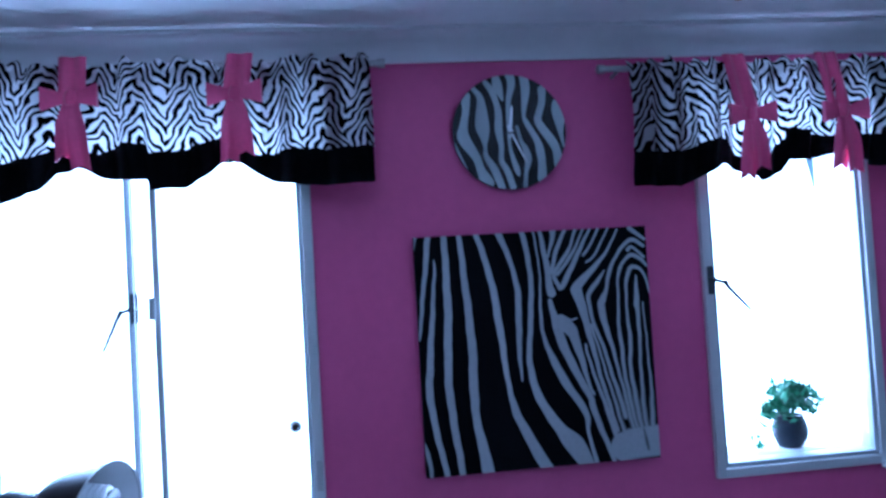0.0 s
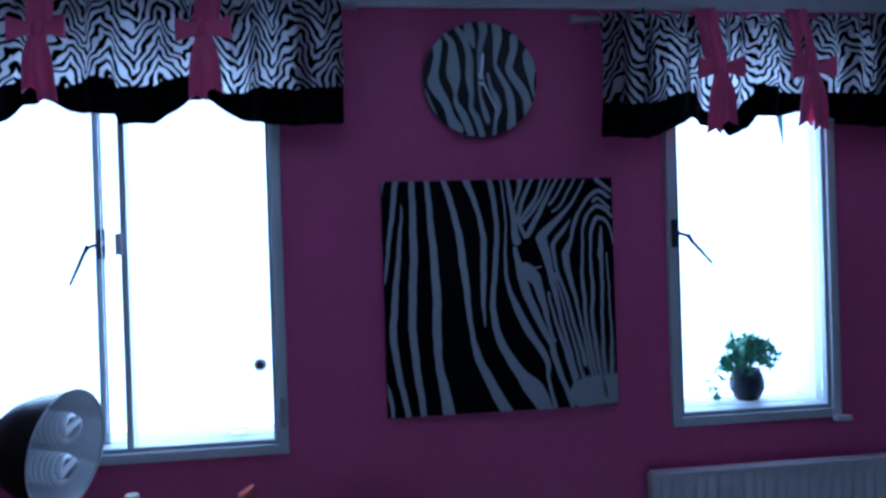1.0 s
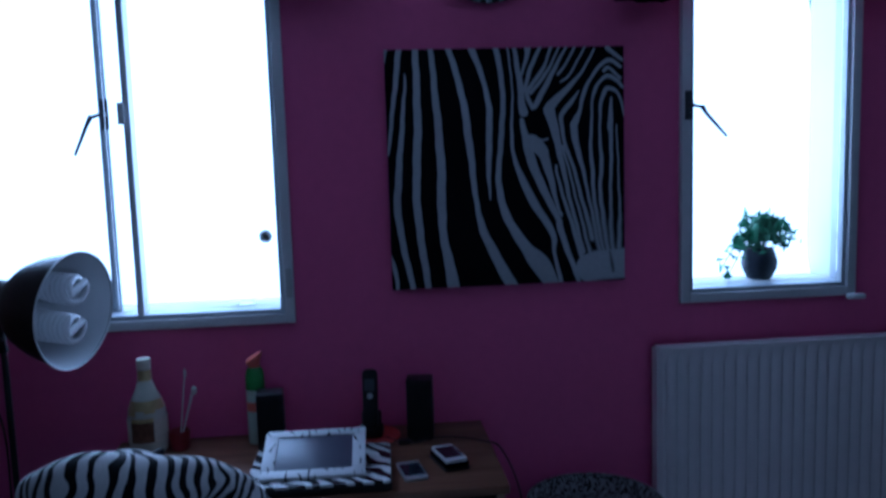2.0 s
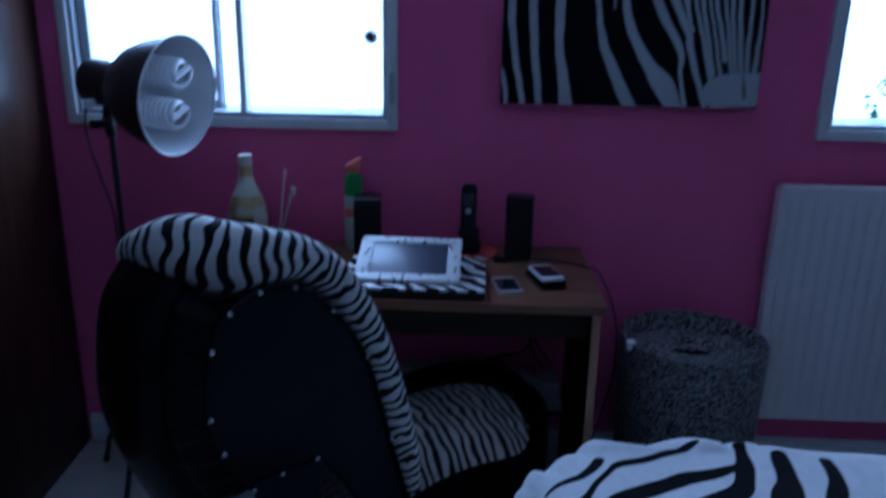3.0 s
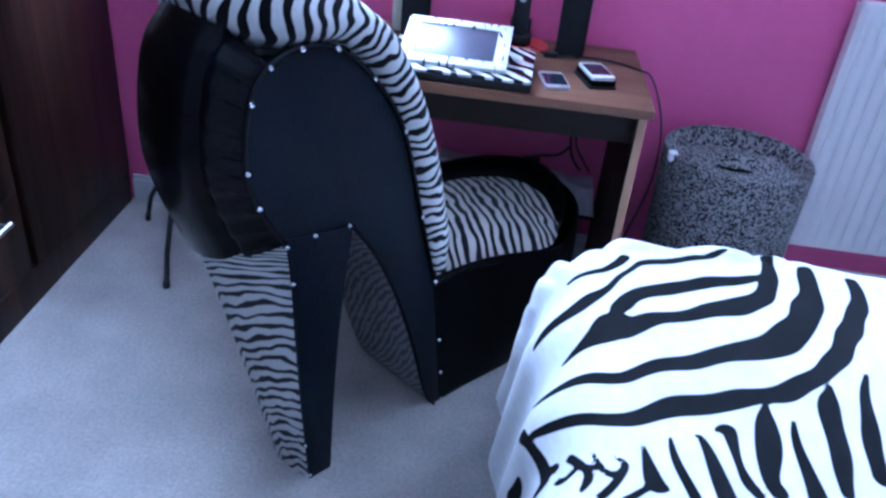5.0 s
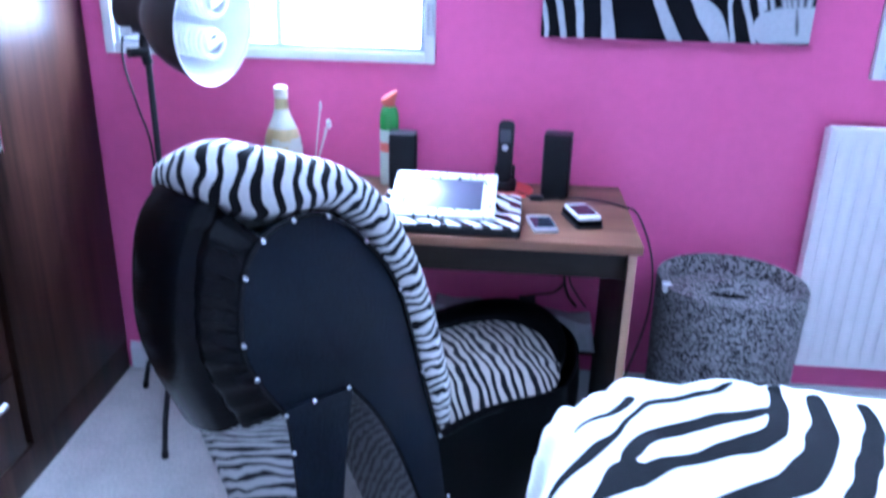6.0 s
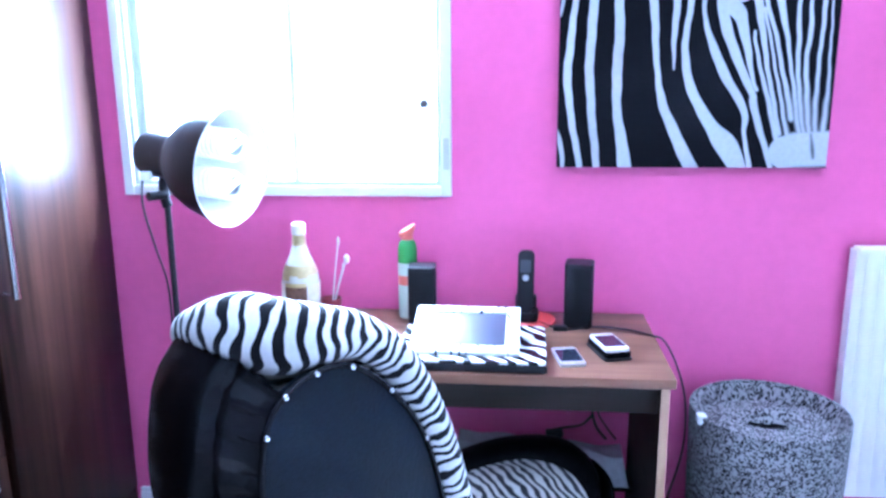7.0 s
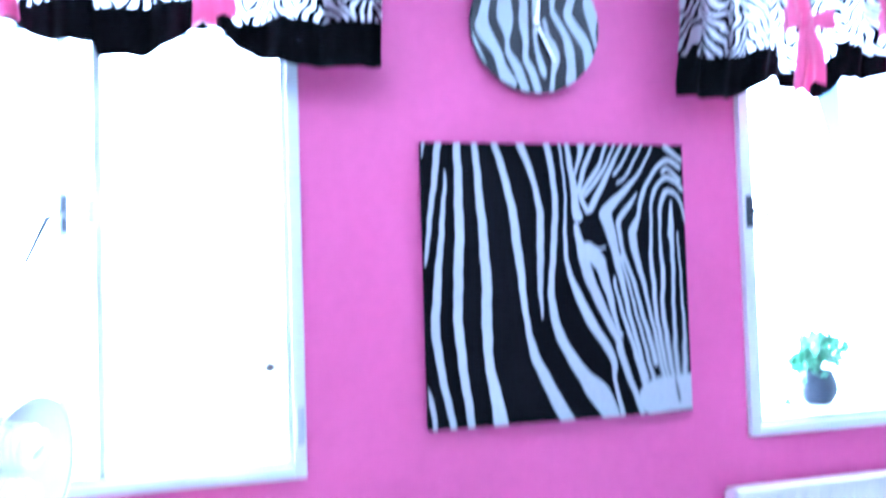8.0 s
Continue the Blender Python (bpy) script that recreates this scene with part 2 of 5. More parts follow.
AMBER = material("amber_brass", (0.42, 0.20, 0.06), 0.3, 0.8, grain=0.1, scale=60)


# ---- building tools ----
def thing(name, label, category, at=(0, 0, 0), rz=0.0, group="", kind="", m=None):
    ob = new(name)
    ob.empty_display_size = 0.05
    ob.matrix_world = m if m is not None else pose(*at, 0, 0, rz)
    return tagged(ob, label, category, group, kind)


def part(name, bm, mat, parent=None, label="", smooth=True, m=None):
    me = bpy.data.meshes.new(name)
    bmesh.ops.recalc_face_normals(bm, faces=bm.faces)
    bm.to_mesh(me)
    bm.free()
    me.materials.append(mat)
    if smooth:
        me.shade_smooth()
        if len(me.polygons) < 40000:
            me.set_sharp_from_angle(angle=radians(38))
    ob = new(name, me)
    if parent:
        ob.parent = parent
    if m is not None:
        ob.matrix_basis = m
    if label:
        ob["label"] = label
    return ob


def box(x0, y0, z0, x1, y1, z1, bevel=0.003, bm=None, seg=2):
    b = bmesh.new()
    bmesh.ops.create_cube(b, size=1)
    bmesh.ops.scale(b, vec=(abs(x1 - x0), abs(y1 - y0), abs(z1 - z0)), verts=b.verts)
    bmesh.ops.translate(b, vec=((x0 + x1) / 2, (y0 + y1) / 2, (z0 + z1) / 2), verts=b.verts)
    if bevel:
        bmesh.ops.bevel(b, geom=b.edges[:], offset=bevel, segments=seg, profile=0.6, affect="EDGES")
    if bm is None:
        return b
    return join(bm, b)


def join(bm, other, m=None):
    me = bpy.data.meshes.new("tmp")
    if m is not None:
        bmesh.ops.transform(other, matrix=m, verts=other.verts)
    other.to_mesh(me)
    other.free()
    bm.from_mesh(me)
    bpy.data.meshes.remove(me)
    return bm


def sheet(f, nu, nv, uv=None, closed_u=False, thick=0.0):
    """A surface from f(a, b), a and b from 0 to 1; uv(a, b) gives its UV in metres."""
    bm = bmesh.new()
    layer = bm.loops.layers.uv.new("UVMap")
    nu_v = nu if closed_u else nu + 1
    vs = [[bm.verts.new(f(i / nu, j / nv)) for j in range(nv + 1)] for i in range(nu_v)]
    for i in range(nu):
        for j in range(nv):
            i2 = (i + 1) % nu_v
            face = bm.faces.new((vs[i][j], vs[i2][j], vs[i2][j + 1], vs[i][j + 1]))
            if uv:
                for loop, (a, b) in zip(face.loops, ((i, j), (i + 1, j), (i + 1, j + 1), (i, j + 1))):
                    loop[layer].uv = uv(a / nu, b / nv)
    if thick:
        bmesh.ops.recalc_face_normals(bm, faces=bm.faces)
        bmesh.ops.solidify(bm, geom=bm.faces[:], thickness=thick)
    return bm


def spline(points, n):
    """Catmull-Rom through points, n samples."""
    p = [np.array(q, float) for q in points]
    p = [2 * p[0] - p[1], *p, 2 * p[-1] - p[-2]]
    out = []
    for k in range(n):
        s = k / (n - 1) * (len(p) - 3)
        i = min(int(s), len(p) - 4)
        t = s - i
        a, b, c, d = p[i:i + 4]
        out.append(0.5 * (2 * b + (c - a) * t + (2 * a - 5 * b + 4 * c - d) * t * t + (3 * b - a - 3 * c + d) * t ** 3))
    return out


def tube(points, radius, seg=10, n=0, caps=True, bm=None, uv_scale=1.0):
    """A round bar along points; radius: a number or a function of 0..1."""
    pts = [Vector(p) for p in (spline(points, n) if n else points)]
    own = bmesh.new()
    layer = own.loops.layers.uv.new("UVMap")
    rings, run, dist = [], 0.0, []
    up = Vector((0.13, 0.21, 0.97))
    for i, p in enumerate(pts):
        d = (pts[min(i + 1, len(pts) - 1)] - pts[max(i - 1, 0)]).normalized()
        side = d.cross(up)
        side = side.normalized() if side.length > 1e-4 else d.orthogonal().normalized()
        up = side.cross(d).normalized()
        r = radius(i / (len(pts) - 1)) if callable(radius) else radius
        if i:
            run += (p - pts[i - 1]).length
        dist.append(run)
        rings.append([own.verts.new(p + r * (math.cos(a) * side + math.sin(a) * up)) for a in (2 * math.pi * k / seg for k in range(seg))])
    r0 = radius(0.5) if callable(radius) else radius
    for i in range(len(rings) - 1):
        for k in range(seg):
            k2 = (k + 1) % seg
            face = own.faces.new((rings[i][k], rings[i][k2], rings[i + 1][k2], rings[i + 1][k]))
            for loop, (a, b) in zip(face.loops, ((i, k), (i, k + 1), (i + 1, k + 1), (i + 1, k))):
                loop[layer].uv = (2 * math.pi * r0 * b / seg * uv_scale, dist[a] * uv_scale)
    if caps:
        own.faces.new(rings[0])
        own.faces.new(rings[-1][::-1])
    return own if bm is None else join(bm, own)


def lathe(profile, seg=32, sx=1.0, sy=1.0, m=None, bm=None, closed=False):
    """A turned form from (radius, height) pairs."""
    own = bmesh.new()
    layer = own.loops.layers.uv.new("UVMap")
    rings = [[own.verts.new((max(r, 1e-4) * sx * math.cos(2 * math.pi * k / seg), max(r, 1e-4) * sy * math.sin(2 * math.pi * k / seg), z)) for k in range(seg)] for r, z in profile]
    run = 0.0
    for i in range(len(rings) - 1):
        step = math.hypot(profile[i + 1][0] - profile[i][0], profile[i + 1][1] - profile[i][1])
        for k in range(seg):
            k2 = (k + 1) % seg
            face = own.faces.new((rings[i][k], rings[i][k2], rings[i + 1][k2], rings[i + 1][k]))
            girth = 2 * math.pi * max(max(p[0] for p in profile), 1e-3)
            for loop, (a, b) in zip(face.loops, ((0, k), (0, k + 1), (1, k + 1), (1, k))):
                loop[layer].uv = (girth * b / seg, run + a * step)
        run += step
    bmesh.ops.remove_doubles(own, verts=own.verts, dist=1e-5)
    if m is not None:
        bmesh.ops.transform(own, matrix=m, verts=own.verts)
    return own if bm is None else join(bm, own)


def slab(outline, depth, bevel=0.0, m=None):
    """A flat piece: an outline of (x, y) pairs, raised by depth along z."""
    bm = bmesh.new()
    face = bm.faces.new([bm.verts.new((x, y, 0)) for x, y in outline])
    up = bmesh.ops.extrude_face_region(bm, geom=[face])["geom"]
    bmesh.ops.translate(bm, vec=(0, 0, depth), verts=[v for v in up if isinstance(v, bmesh.types.BMVert)])
    bmesh.ops.recalc_face_normals(bm, faces=bm.faces)
    if bevel:
        edges = [e for e in bm.edges if len(e.link_faces) == 2 and e.calc_face_angle() > 1.0]
        bmesh.ops.bevel(bm, geom=edges, offset=bevel, segments=2, profile=0.6, affect="EDGES")
    if m is not None:
        bmesh.ops.transform(bm, matrix=m, verts=bm.verts)
    return bm


def rounded(w, h, r, n=5):
    out = []
    for cx, cy, a0 in ((w / 2 - r, h / 2 - r, 0), (-w / 2 + r, h / 2 - r, 90), (-w / 2 + r, -h / 2 + r, 180), (w / 2 - r, -h / 2 + r, 270)):
        out += [(cx + r * math.cos(radians(a0 + 90 * k / n)), cy + r * math.sin(radians(a0 + 90 * k / n))) for k in range(n + 1)]
    return out


def stripe_field(s, t, *groups):
    """Signed distance, plus inside, of points (s, t) to tapering stripes: lists of (s, t, half width)."""
    best = np.full(s.shape, -0.05)
    for st in (st for group in groups for st in group):
        q = np.array(spline(st, 6 * len(st)))
        near = np.flatnonzero((s > q[:, 0].min() - 0.08) & (s < q[:, 0].max() + 0.08) & (t > q[:, 1].min() - 0.08) & (t < q[:, 1].max() + 0.08))
        ps, pt, own = s[near], t[near], best[near]
        for a, b in zip(q[:-1], q[1:]):
            d = b[:2] - a[:2]
            k = np.clip(((ps - a[0]) * d[0] + (pt - a[1]) * d[1]) / max(d @ d, 1e-12), 0, 1)
            dist = np.hypot(ps - a[0] - k * d[0], pt - a[1] - k * d[1])
            own = np.maximum(own, np.maximum(0.0015, a[2] + k * (b[2] - a[2])) - dist)
        best[near] = own
    return best


def set_print(ob, values):
    ob.data.attributes.new("print", "FLOAT", "POINT").data.foreach_set("value", np.asarray(values, np.float32))


# ---- the room ----
X0, X1, YB, H = -1.97, 2.35, -3.9, 2.53
WINDOWS = ((-1.30, -0.307, 1.085, 2.26), (0.92, 1.515, 1.085, 2.26))


def wall_window():
    """The wall with both window openings, pieced round them."""
    bm = bmesh.new()
    xs = [X0 - 0.2, WINDOWS[0][0] + 0.02, WINDOWS[0][1] - 0.02, WINDOWS[1][0] + 0.02, WINDOWS[1][1] - 0.02, X1 + 0.2]
    zs = [0, 1.105, 2.24, H]
    for i in range(5):
        for j in range(3):
            if j == 1 and i in (1, 3):
                continue
            box(xs[i], 0, zs[j], xs[i + 1], 0.24, zs[j + 1], 0, bm)
    bmesh.ops.remove_doubles(bm, verts=bm.verts, dist=1e-4)
    inner = [f for f in bm.faces if any(g is not f and set(g.verts) == set(f.verts) for g in f.verts[0].link_faces)]
    bmesh.ops.delete(bm, geom=inner, context="FACES_ONLY")
    return part("wall_north", bm, PINK, smooth=False)


tagged(wall_window(), "hot pink painted wall with two window openings", "wall", kind="structure")
for nm, b in (("wall_west", (X0 - 0.2, YB, 0, X0, 0, H)), ("wall_east", (X1, YB, 0, X1 + 0.2, 0, H)), ("wall_south", (X0 - 0.2, YB - 0.2, 0, X1 + 0.2, YB, H))):
    tagged(part(nm, box(*b, 0), OFFWHITE, smooth=False), "plain grey-beige painted bedroom wall", "wall", kind="structure")
tagged(part("floor", box(X0 - 0.2, YB - 0.2, -0.1, X1 + 0.2, 0.24, 0, 0), CARPET, smooth=False), "pale beige short-pile bedroom carpet", "floor", kind="structure")
tagged(part("ceiling", box(X0 - 0.2, YB - 0.2, H, X1 + 0.2, 0.24, H + 0.15, 0), CEIL, smooth=False), "white painted plaster ceiling", "ceiling", kind="structure")
tagged(part("ground", box(-60, 0.3, -3.2, 60, 90, -3.0, 0), SILL, smooth=False), "pale paved ground far below the window", "ground", kind="structure")


def cornice():
    prof = [(0.0, 0.0), (-0.012, 0.0), (-0.012, 0.010)]
    prof += [(-0.012 - 0.075 * (1 - math.cos(radians(a))), 0.010 + 0.065 * math.sin(radians(a))) for a in range(0, 91, 10)]
    prof += [(-0.098, 0.075), (-0.098, 0.087), (0.0, 0.087)]
    bm = bmesh.new()
    rows = [[bm.verts.new((x, y - 0.0005, H - 0.0875 + z)) for y, z in prof] for x in (X0, X1)]
    for i in range(len(prof)):
        j = (i + 1) % len(prof)
        bm.faces.new((rows[0][i], rows[0][j], rows[1][j], rows[1][i]))
    return bm


tagged(part("trim", cornice(), CEIL), "white coved plaster cornice below the ceiling", "cornice", kind="structure")
base_bm = box(-1.352, -0.016, 0, X1, -0.0005, 0.085, 0.002)
box(-1.352, -0.011, 0.085, X1, -0.0005, 0.10, 0.002, base_bm)
tagged(part("baseboard", base_bm, GLOSS), "white gloss painted skirting board", "baseboard", kind="structure")


# ---- windows ----
def handle(parent, x, z, flip, run, drop, y=-0.022):
    """A cast window catch: back plate, boss and a lever that hangs outwards."""
    h = part("handle", box(x - 0.012, y - 0.004, z - 0.045, x + 0.012, y + 0.004, z + 0.045, 0.003), DARKSTEEL, parent, "dark metal casement catch")
    lever = tube([(x, y - 0.004, z), (x, y - 0.026, z)], 0.009, 10)
    tube([(x, y - 0.024, z), (x + flip * 0.035, y - 0.028, z - 0.010)], 0.006, 8, 0, True, lever)
    tube([(x + flip * 0.030, y - 0.028, z - 0.004), (x + flip * 0.042, y - 0.03, z - 0.026), (x + flip * (0.055 + run), y - 0.03, z - drop)], lambda k: 0.0085 - 0.004 * k, 10, 0, True, lever)
    part("lever", lever, DARKSTEEL, h)
    return h


def frame_bars(x0, x1, z0, z1, w, y0, y1, bevel=0.003):
    bm = box(x0, y0, z0, x0 + w, y1, z1, bevel)
    box(x1 - w, y0, z0, x1, y1, z1, bevel, bm)
    box(x0 + w, y0, z0, x1 - w, y1, z0 + w, bevel, bm)
    box(x0 + w, y0, z1 - w, x1 - w, y1, z1, bevel, bm)
    return bm


def window(name, x0, x1, z0, z1, label):
    w = thing(name, label, "window", kind="structure")
    part("window_frame", frame_bars(x0, x1, z0, z1, 0.030, -0.020, 0.06), GLOSS, w, "white painted outer window frame")
    part("window_bead", frame_bars(x0 + 0.030, x1 - 0.030, z0 + 0.030, z1 - 0.030, 0.014, -0.008, 0.06, 0.002), STEEL, w, "grey painted inner bead")
    part("window_sill", box(x0 + 0.021, 0.061, z0 + 0.021, x1 - 0.021, 0.238, z0 + 0.045, 0.003), SILL, w)
    reveal = box(x0 + 0.021, 0.061, z0 + 0.046, x0 + 0.026, 0.238, z1 - 0.027, 0)
    box(x1 - 0.026, 0.061, z0 + 0.046, x1 - 0.021, 0.238, z1 - 0.027, 0, reveal)
    box(x0 + 0.021, 0.061, z1 - 0.026, x1 - 0.021, 0.238, z1 - 0.021, 0, reveal)
    part("reveal", reveal, GLOSS, w, "white painted window reveal", False)
    return w


win_a = window("window_1", *WINDOWS[0], "double casement window with grey frame, blown out by daylight")
x0, x1, z0, z1 = WINDOWS[0]
part("mullion", box(-0.777, -0.010, z0 + 0.044, -0.757, 0.058, z1 - 0.044, 0.003), GLOSS, win_a, "white painted mullion with small catch")
part("keeper", box(-0.790, -0.020, 1.70, -0.770, -0.010, 1.765, 0.003), GLOSS, win_a)
pane = part("pane", box(-0.757, 0.020, z0 + 0.044, x1 - 0.044, 0.024, z1 - 0.044, 0), PANE, win_a, smooth=False)
pane.visible_shadow = False
# added pane across the open gap, only so that the gap shows bright
pane = part("pane", box(-0.838, 0.020, z0 + 0.044, -0.777, 0.024, z1 - 0.044, 0), PANE, win_a, smooth=False)
pane.visible_shadow = False
# the left light stands ajar on hinges at its outer edge
leaf = part("casement", frame_bars(0, 0.412, 0, z1 - z0 - 0.092, 0.026, -0.015, 0.015, 0.003), STEEL, win_a, "casement standing ajar", m=pose(-1.254, 0.030, z0 + 0.046, 0, 0, 7))
pane = part("pane", box(0.026, -0.002, 0.026, 0.386, 0.002, z1 - z0 - 0.118, 0), PANE, leaf, smooth=False)
pane.visible_shadow = False
handle(win_a, -0.846, 1.735, -1, 0.030, 0.120, 0.05)
part("hinge", box(-0.330, -0.030, 1.165, -0.312, -0.020, 1.255, 0.003), BRUSHED, win_a)

win_b = window("window_2", *WINDOWS[1], "single casement window with pale frame, blown out by daylight")
x0, x1, z0, z1 = WINDOWS[1]
pane = part("pane", box(x0 + 0.044, 0.020, z0 + 0.044, x1 - 0.044, 0.024, z1 - 0.044, 0), PANE, win_b, smooth=False)
pane.visible_shadow = False
handle(win_b, x0 + 0.022, 1.715, 1, 0.055, 0.100)
part("hinge", box(1.478, -0.045, 1.075, 1.535, -0.021, 1.092, 0.004), GLOSS, win_b)


# ---- canvas ----
def canvas():
    """The stretched print: broad stripes that lean as they fall, and a fan of fine ones."""
    c = thing("canvas_picture", "square stretched canvas printed with flowing black and white stripes", "picture", (-0.005, 0.0, 1.174))
    w, h, n = 0.735, 0.725, 300
    bm = box(0, -0.028, 0, w, -0.002, h, 0.002)
    part("stretcher", bm, BLACKCLOTH, c, "black canvas-wrapped sides")
    front = part("print", sheet(lambda a, b: (w * a, -0.0295, h * (1 - b)), n, n), CANVAS, c, "black and white striped print")
    neck_1 = [
        [(0.061, -0.005, 0.012), (0.002, 0.428, 0.006)],
        [(0.007, -0.003, 0.008), (-0.002, 0.05, 0.006)],
        [(0.079, 0.098, 0.002), (0.078, 0.168, 0.006), (0.039, 0.543, 0.014), (0.033, 0.659, 0.015), (0.045, 0.778, 0.013), (0.088, 1.01, 0.011)],
        [(-0.005, 0.843, 0.004), (0.012, 0.914, 0.009), (0.022, 1.009, 0.007)],
        [(0.127, -0.008, 0.012), (0.127, 0.313, 0.016), (0.114, 0.643, 0.016), (0.151, 1.008, 0.013)],
        [(0.19, -0.009, 0.01), (0.218, 0.437, 0.017), (0.216, 0.674, 0.018), (0.223, 0.792, 0.016), (0.261, 1.012, 0.027)],
    ]
    mane_1 = [
        [(0.261, -0.008, 0.011), (0.312, 0.181, 0.013), (0.338, 0.374, 0.015), (0.363, 0.638, 0.01), (0.38, 0.723, 0.014), (0.408, 0.808, 0.018), (0.509, 1.01, 0.026)],
        [(0.354, -0.008, 0.014), (0.402, 0.12, 0.01), (0.416, 0.187, 0.01), (0.427, 0.284, 0.013), (0.419, 0.475, 0.011), (0.422, 0.63, 0.003)],
        [(0.454, -0.008, 0.011), (0.473, 0.07, 0.011), (0.483, 0.168, 0.01), (0.482, 0.288, 0.011), (0.463, 0.478, 0.011), (0.461, 0.574, 0.013), (0.478, 0.67, 0.016), (0.531, 0.782, 0.02), (0.579, 0.852, 0.026), (0.633, 0.919, 0.041), (0.683, 1.012, 0.027)],
    ]
    mane_2 = [
        [(0.505, -0.008, 0.004), (0.52, 0.097, 0.004), (0.524, 0.194, 0.004), (0.519, 0.386, 0.007), (0.529, 0.459, 0.008), (0.588, 0.613, 0.017), (0.684, 0.781, 0.013), (0.695, 0.879, 0.007), (0.721, 1.008, 0.01)],
        [(0.534, -0.008, 0.008), (0.558, 0.147, 0.012), (0.561, 0.22, 0.014), (0.572, 0.267, 0.019)],
    ]
    cheek_1 = [
        [(0.563, 0.299, 0.009), (0.589, 0.427, 0.019), (0.635, 0.563, 0.017), (0.71, 0.719, 0.012), (0.72, 0.768, 0.013), (0.798, 1, 0.008)],
        [(0.603, 0.389, 0.029), (0.646, 0.431, 0.026), (0.662, 0.474, 0.019), (0.708, 0.658, 0.007), (0.727, 0.708, 0.006)],
        [(0.68, 0.258, 0.024), (0.716, 0.412, 0.014), (0.757, 0.614, 0.008), (0.82, 0.872, 0.007)],
        [(0.682, 0.246, 0.02), (0.807, 0.119, 0.007), (0.876, 0.009, 0.004)],
        [(0.806, 0.183, 0.003), (0.777, 0.227, 0.009), (0.745, 0.262, 0.01), (0.729, 0.303, 0.009), (0.744, 0.401, 0.007), (0.778, 0.501, 0.007), (0.86, 0.815, 0.007)],
        [(0.705, 0.495, 0.005), (0.718, 0.569, 0.006), (0.817, 0.908, 0.009), (0.832, 0.996, 0.009)],
    ]
    cheek_2 = [
        [(0.735, 0.412, 0.005), (0.848, 0.875, 0.005)],
        [(0.619, 0.372, 0.004), (0.646, 0.386, 0.004), (0.671, 0.381, 0.004)],
    ]
    brow_1 = [
        [(0.984, 0.086, 0.007), (0.938, 0.057, 0.009), (0.896, 0.081, 0.008), (0.856, 0.134, 0.007), (0.828, 0.194, 0.009), (0.812, 0.26, 0.007), (0.792, 0.307, 0.014), (0.784, 0.356, 0.015), (0.833, 0.574, 0.006), (0.891, 0.87, 0.005)],
        [(0.996, 0.173, 0.005), (0.971, 0.143, 0.008), (0.93, 0.123, 0.009), (0.897, 0.146, 0.007), (0.876, 0.184, 0.008), (0.863, 0.239, 0.005), (0.856, 0.433, 0.007), (0.861, 0.507, 0.008), (0.873, 0.675, 0.006), (0.908, 0.876, 0.004)],
        [(1.001, 0.296, 0.003), (0.977, 0.199, 0.006), (0.935, 0.174, 0.009), (0.916, 0.195, 0.009), (0.9, 0.241, 0.007), (0.895, 0.338, 0.005), (0.901, 0.485, 0.008), (0.896, 0.581, 0.007), (0.901, 0.679, 0.007), (0.928, 0.878, 0.005)],
    ]
    brow_2 = [
        [(0.945, 0.214, 0.004), (0.94, 0.329, 0.012), (0.944, 0.39, 0.008), (0.94, 0.707, 0.005), (0.949, 0.882, 0.005)],
        [(0.968, 0.331, 0.003), (0.98, 0.71, 0.004), (0.975, 0.883, 0.007)],
    ]
    forelock_1 = [
        [(0.591, -0.006, 0.015), (0.59, 0.028, 0.01), (0.567, 0.112, 0.004)],
        [(0.648, -0.008, 0.007), (0.605, 0.083, 0.009), (0.574, 0.179, 0.007)],
        [(0.692, -0.008, 0.007), (0.671, 0.057, 0.006), (0.648, 0.101, 0.008), (0.607, 0.152, 0.008), (0.585, 0.195, 0.009), (0.61, 0.25, 0.008)],
        [(0.727, -0.008, 0.004), (0.699, 0.055, 0.005), (0.665, 0.111, 0.007), (0.602, 0.188, 0.007)],
        [(0.759, -0.007, 0.005), (0.637, 0.21, 0.012), (0.621, 0.248, 0.007)],
        [(0.795, -0.008, 0.006), (0.759, 0.061, 0.005), (0.719, 0.112, 0.006)],
        [(0.841, -0.008, 0.004), (0.767, 0.114, 0.005), (0.729, 0.144, 0.004)],
        [(0.931, 0.007, 0.01), (0.991, 0.057, 0.007)],
        [(0.915, 0.101, 0.008), (0.935, 0.089, 0.006), (0.986, 0.134, 0.006)],
    ]
    forelock_2 = [
        [(0.845, 0.941, 0.06), (0.894, 0.931, 0.063), (0.997, 0.927, 0.063)],
    ]
    nostril = [[(0.935, 0.872, 0.004), (0.945, 0.93, 0.008), (0.950, 0.962, 0.006)]]
    a = np.repeat(np.linspace(0, 1, n + 1), n + 1)
    b = np.tile(np.linspace(0, 1, n + 1), n + 1)
    wob = 0.0012 * np.sin(31 * b + 9 * a) + 0.0008 * np.sin(77 * b - 20 * a)
    field = stripe_field(a + wob, b, neck_1, mane_1, mane_2, cheek_1, cheek_2, brow_1, brow_2, forelock_1, forelock_2)
    field = np.minimum(field, -stripe_field(a, b, nostril)) * w
    # fine hair towards the muzzle prints softer than the broad stripes
    blur = np.clip((a - 0.66) / 0.2, 0, 1) * np.clip((b - 0.35) / 0.4, 0, 1)
    set_print(front, field * (1 - 0.82 * blur) + 0.0004 * blur)
    return c


canvas()


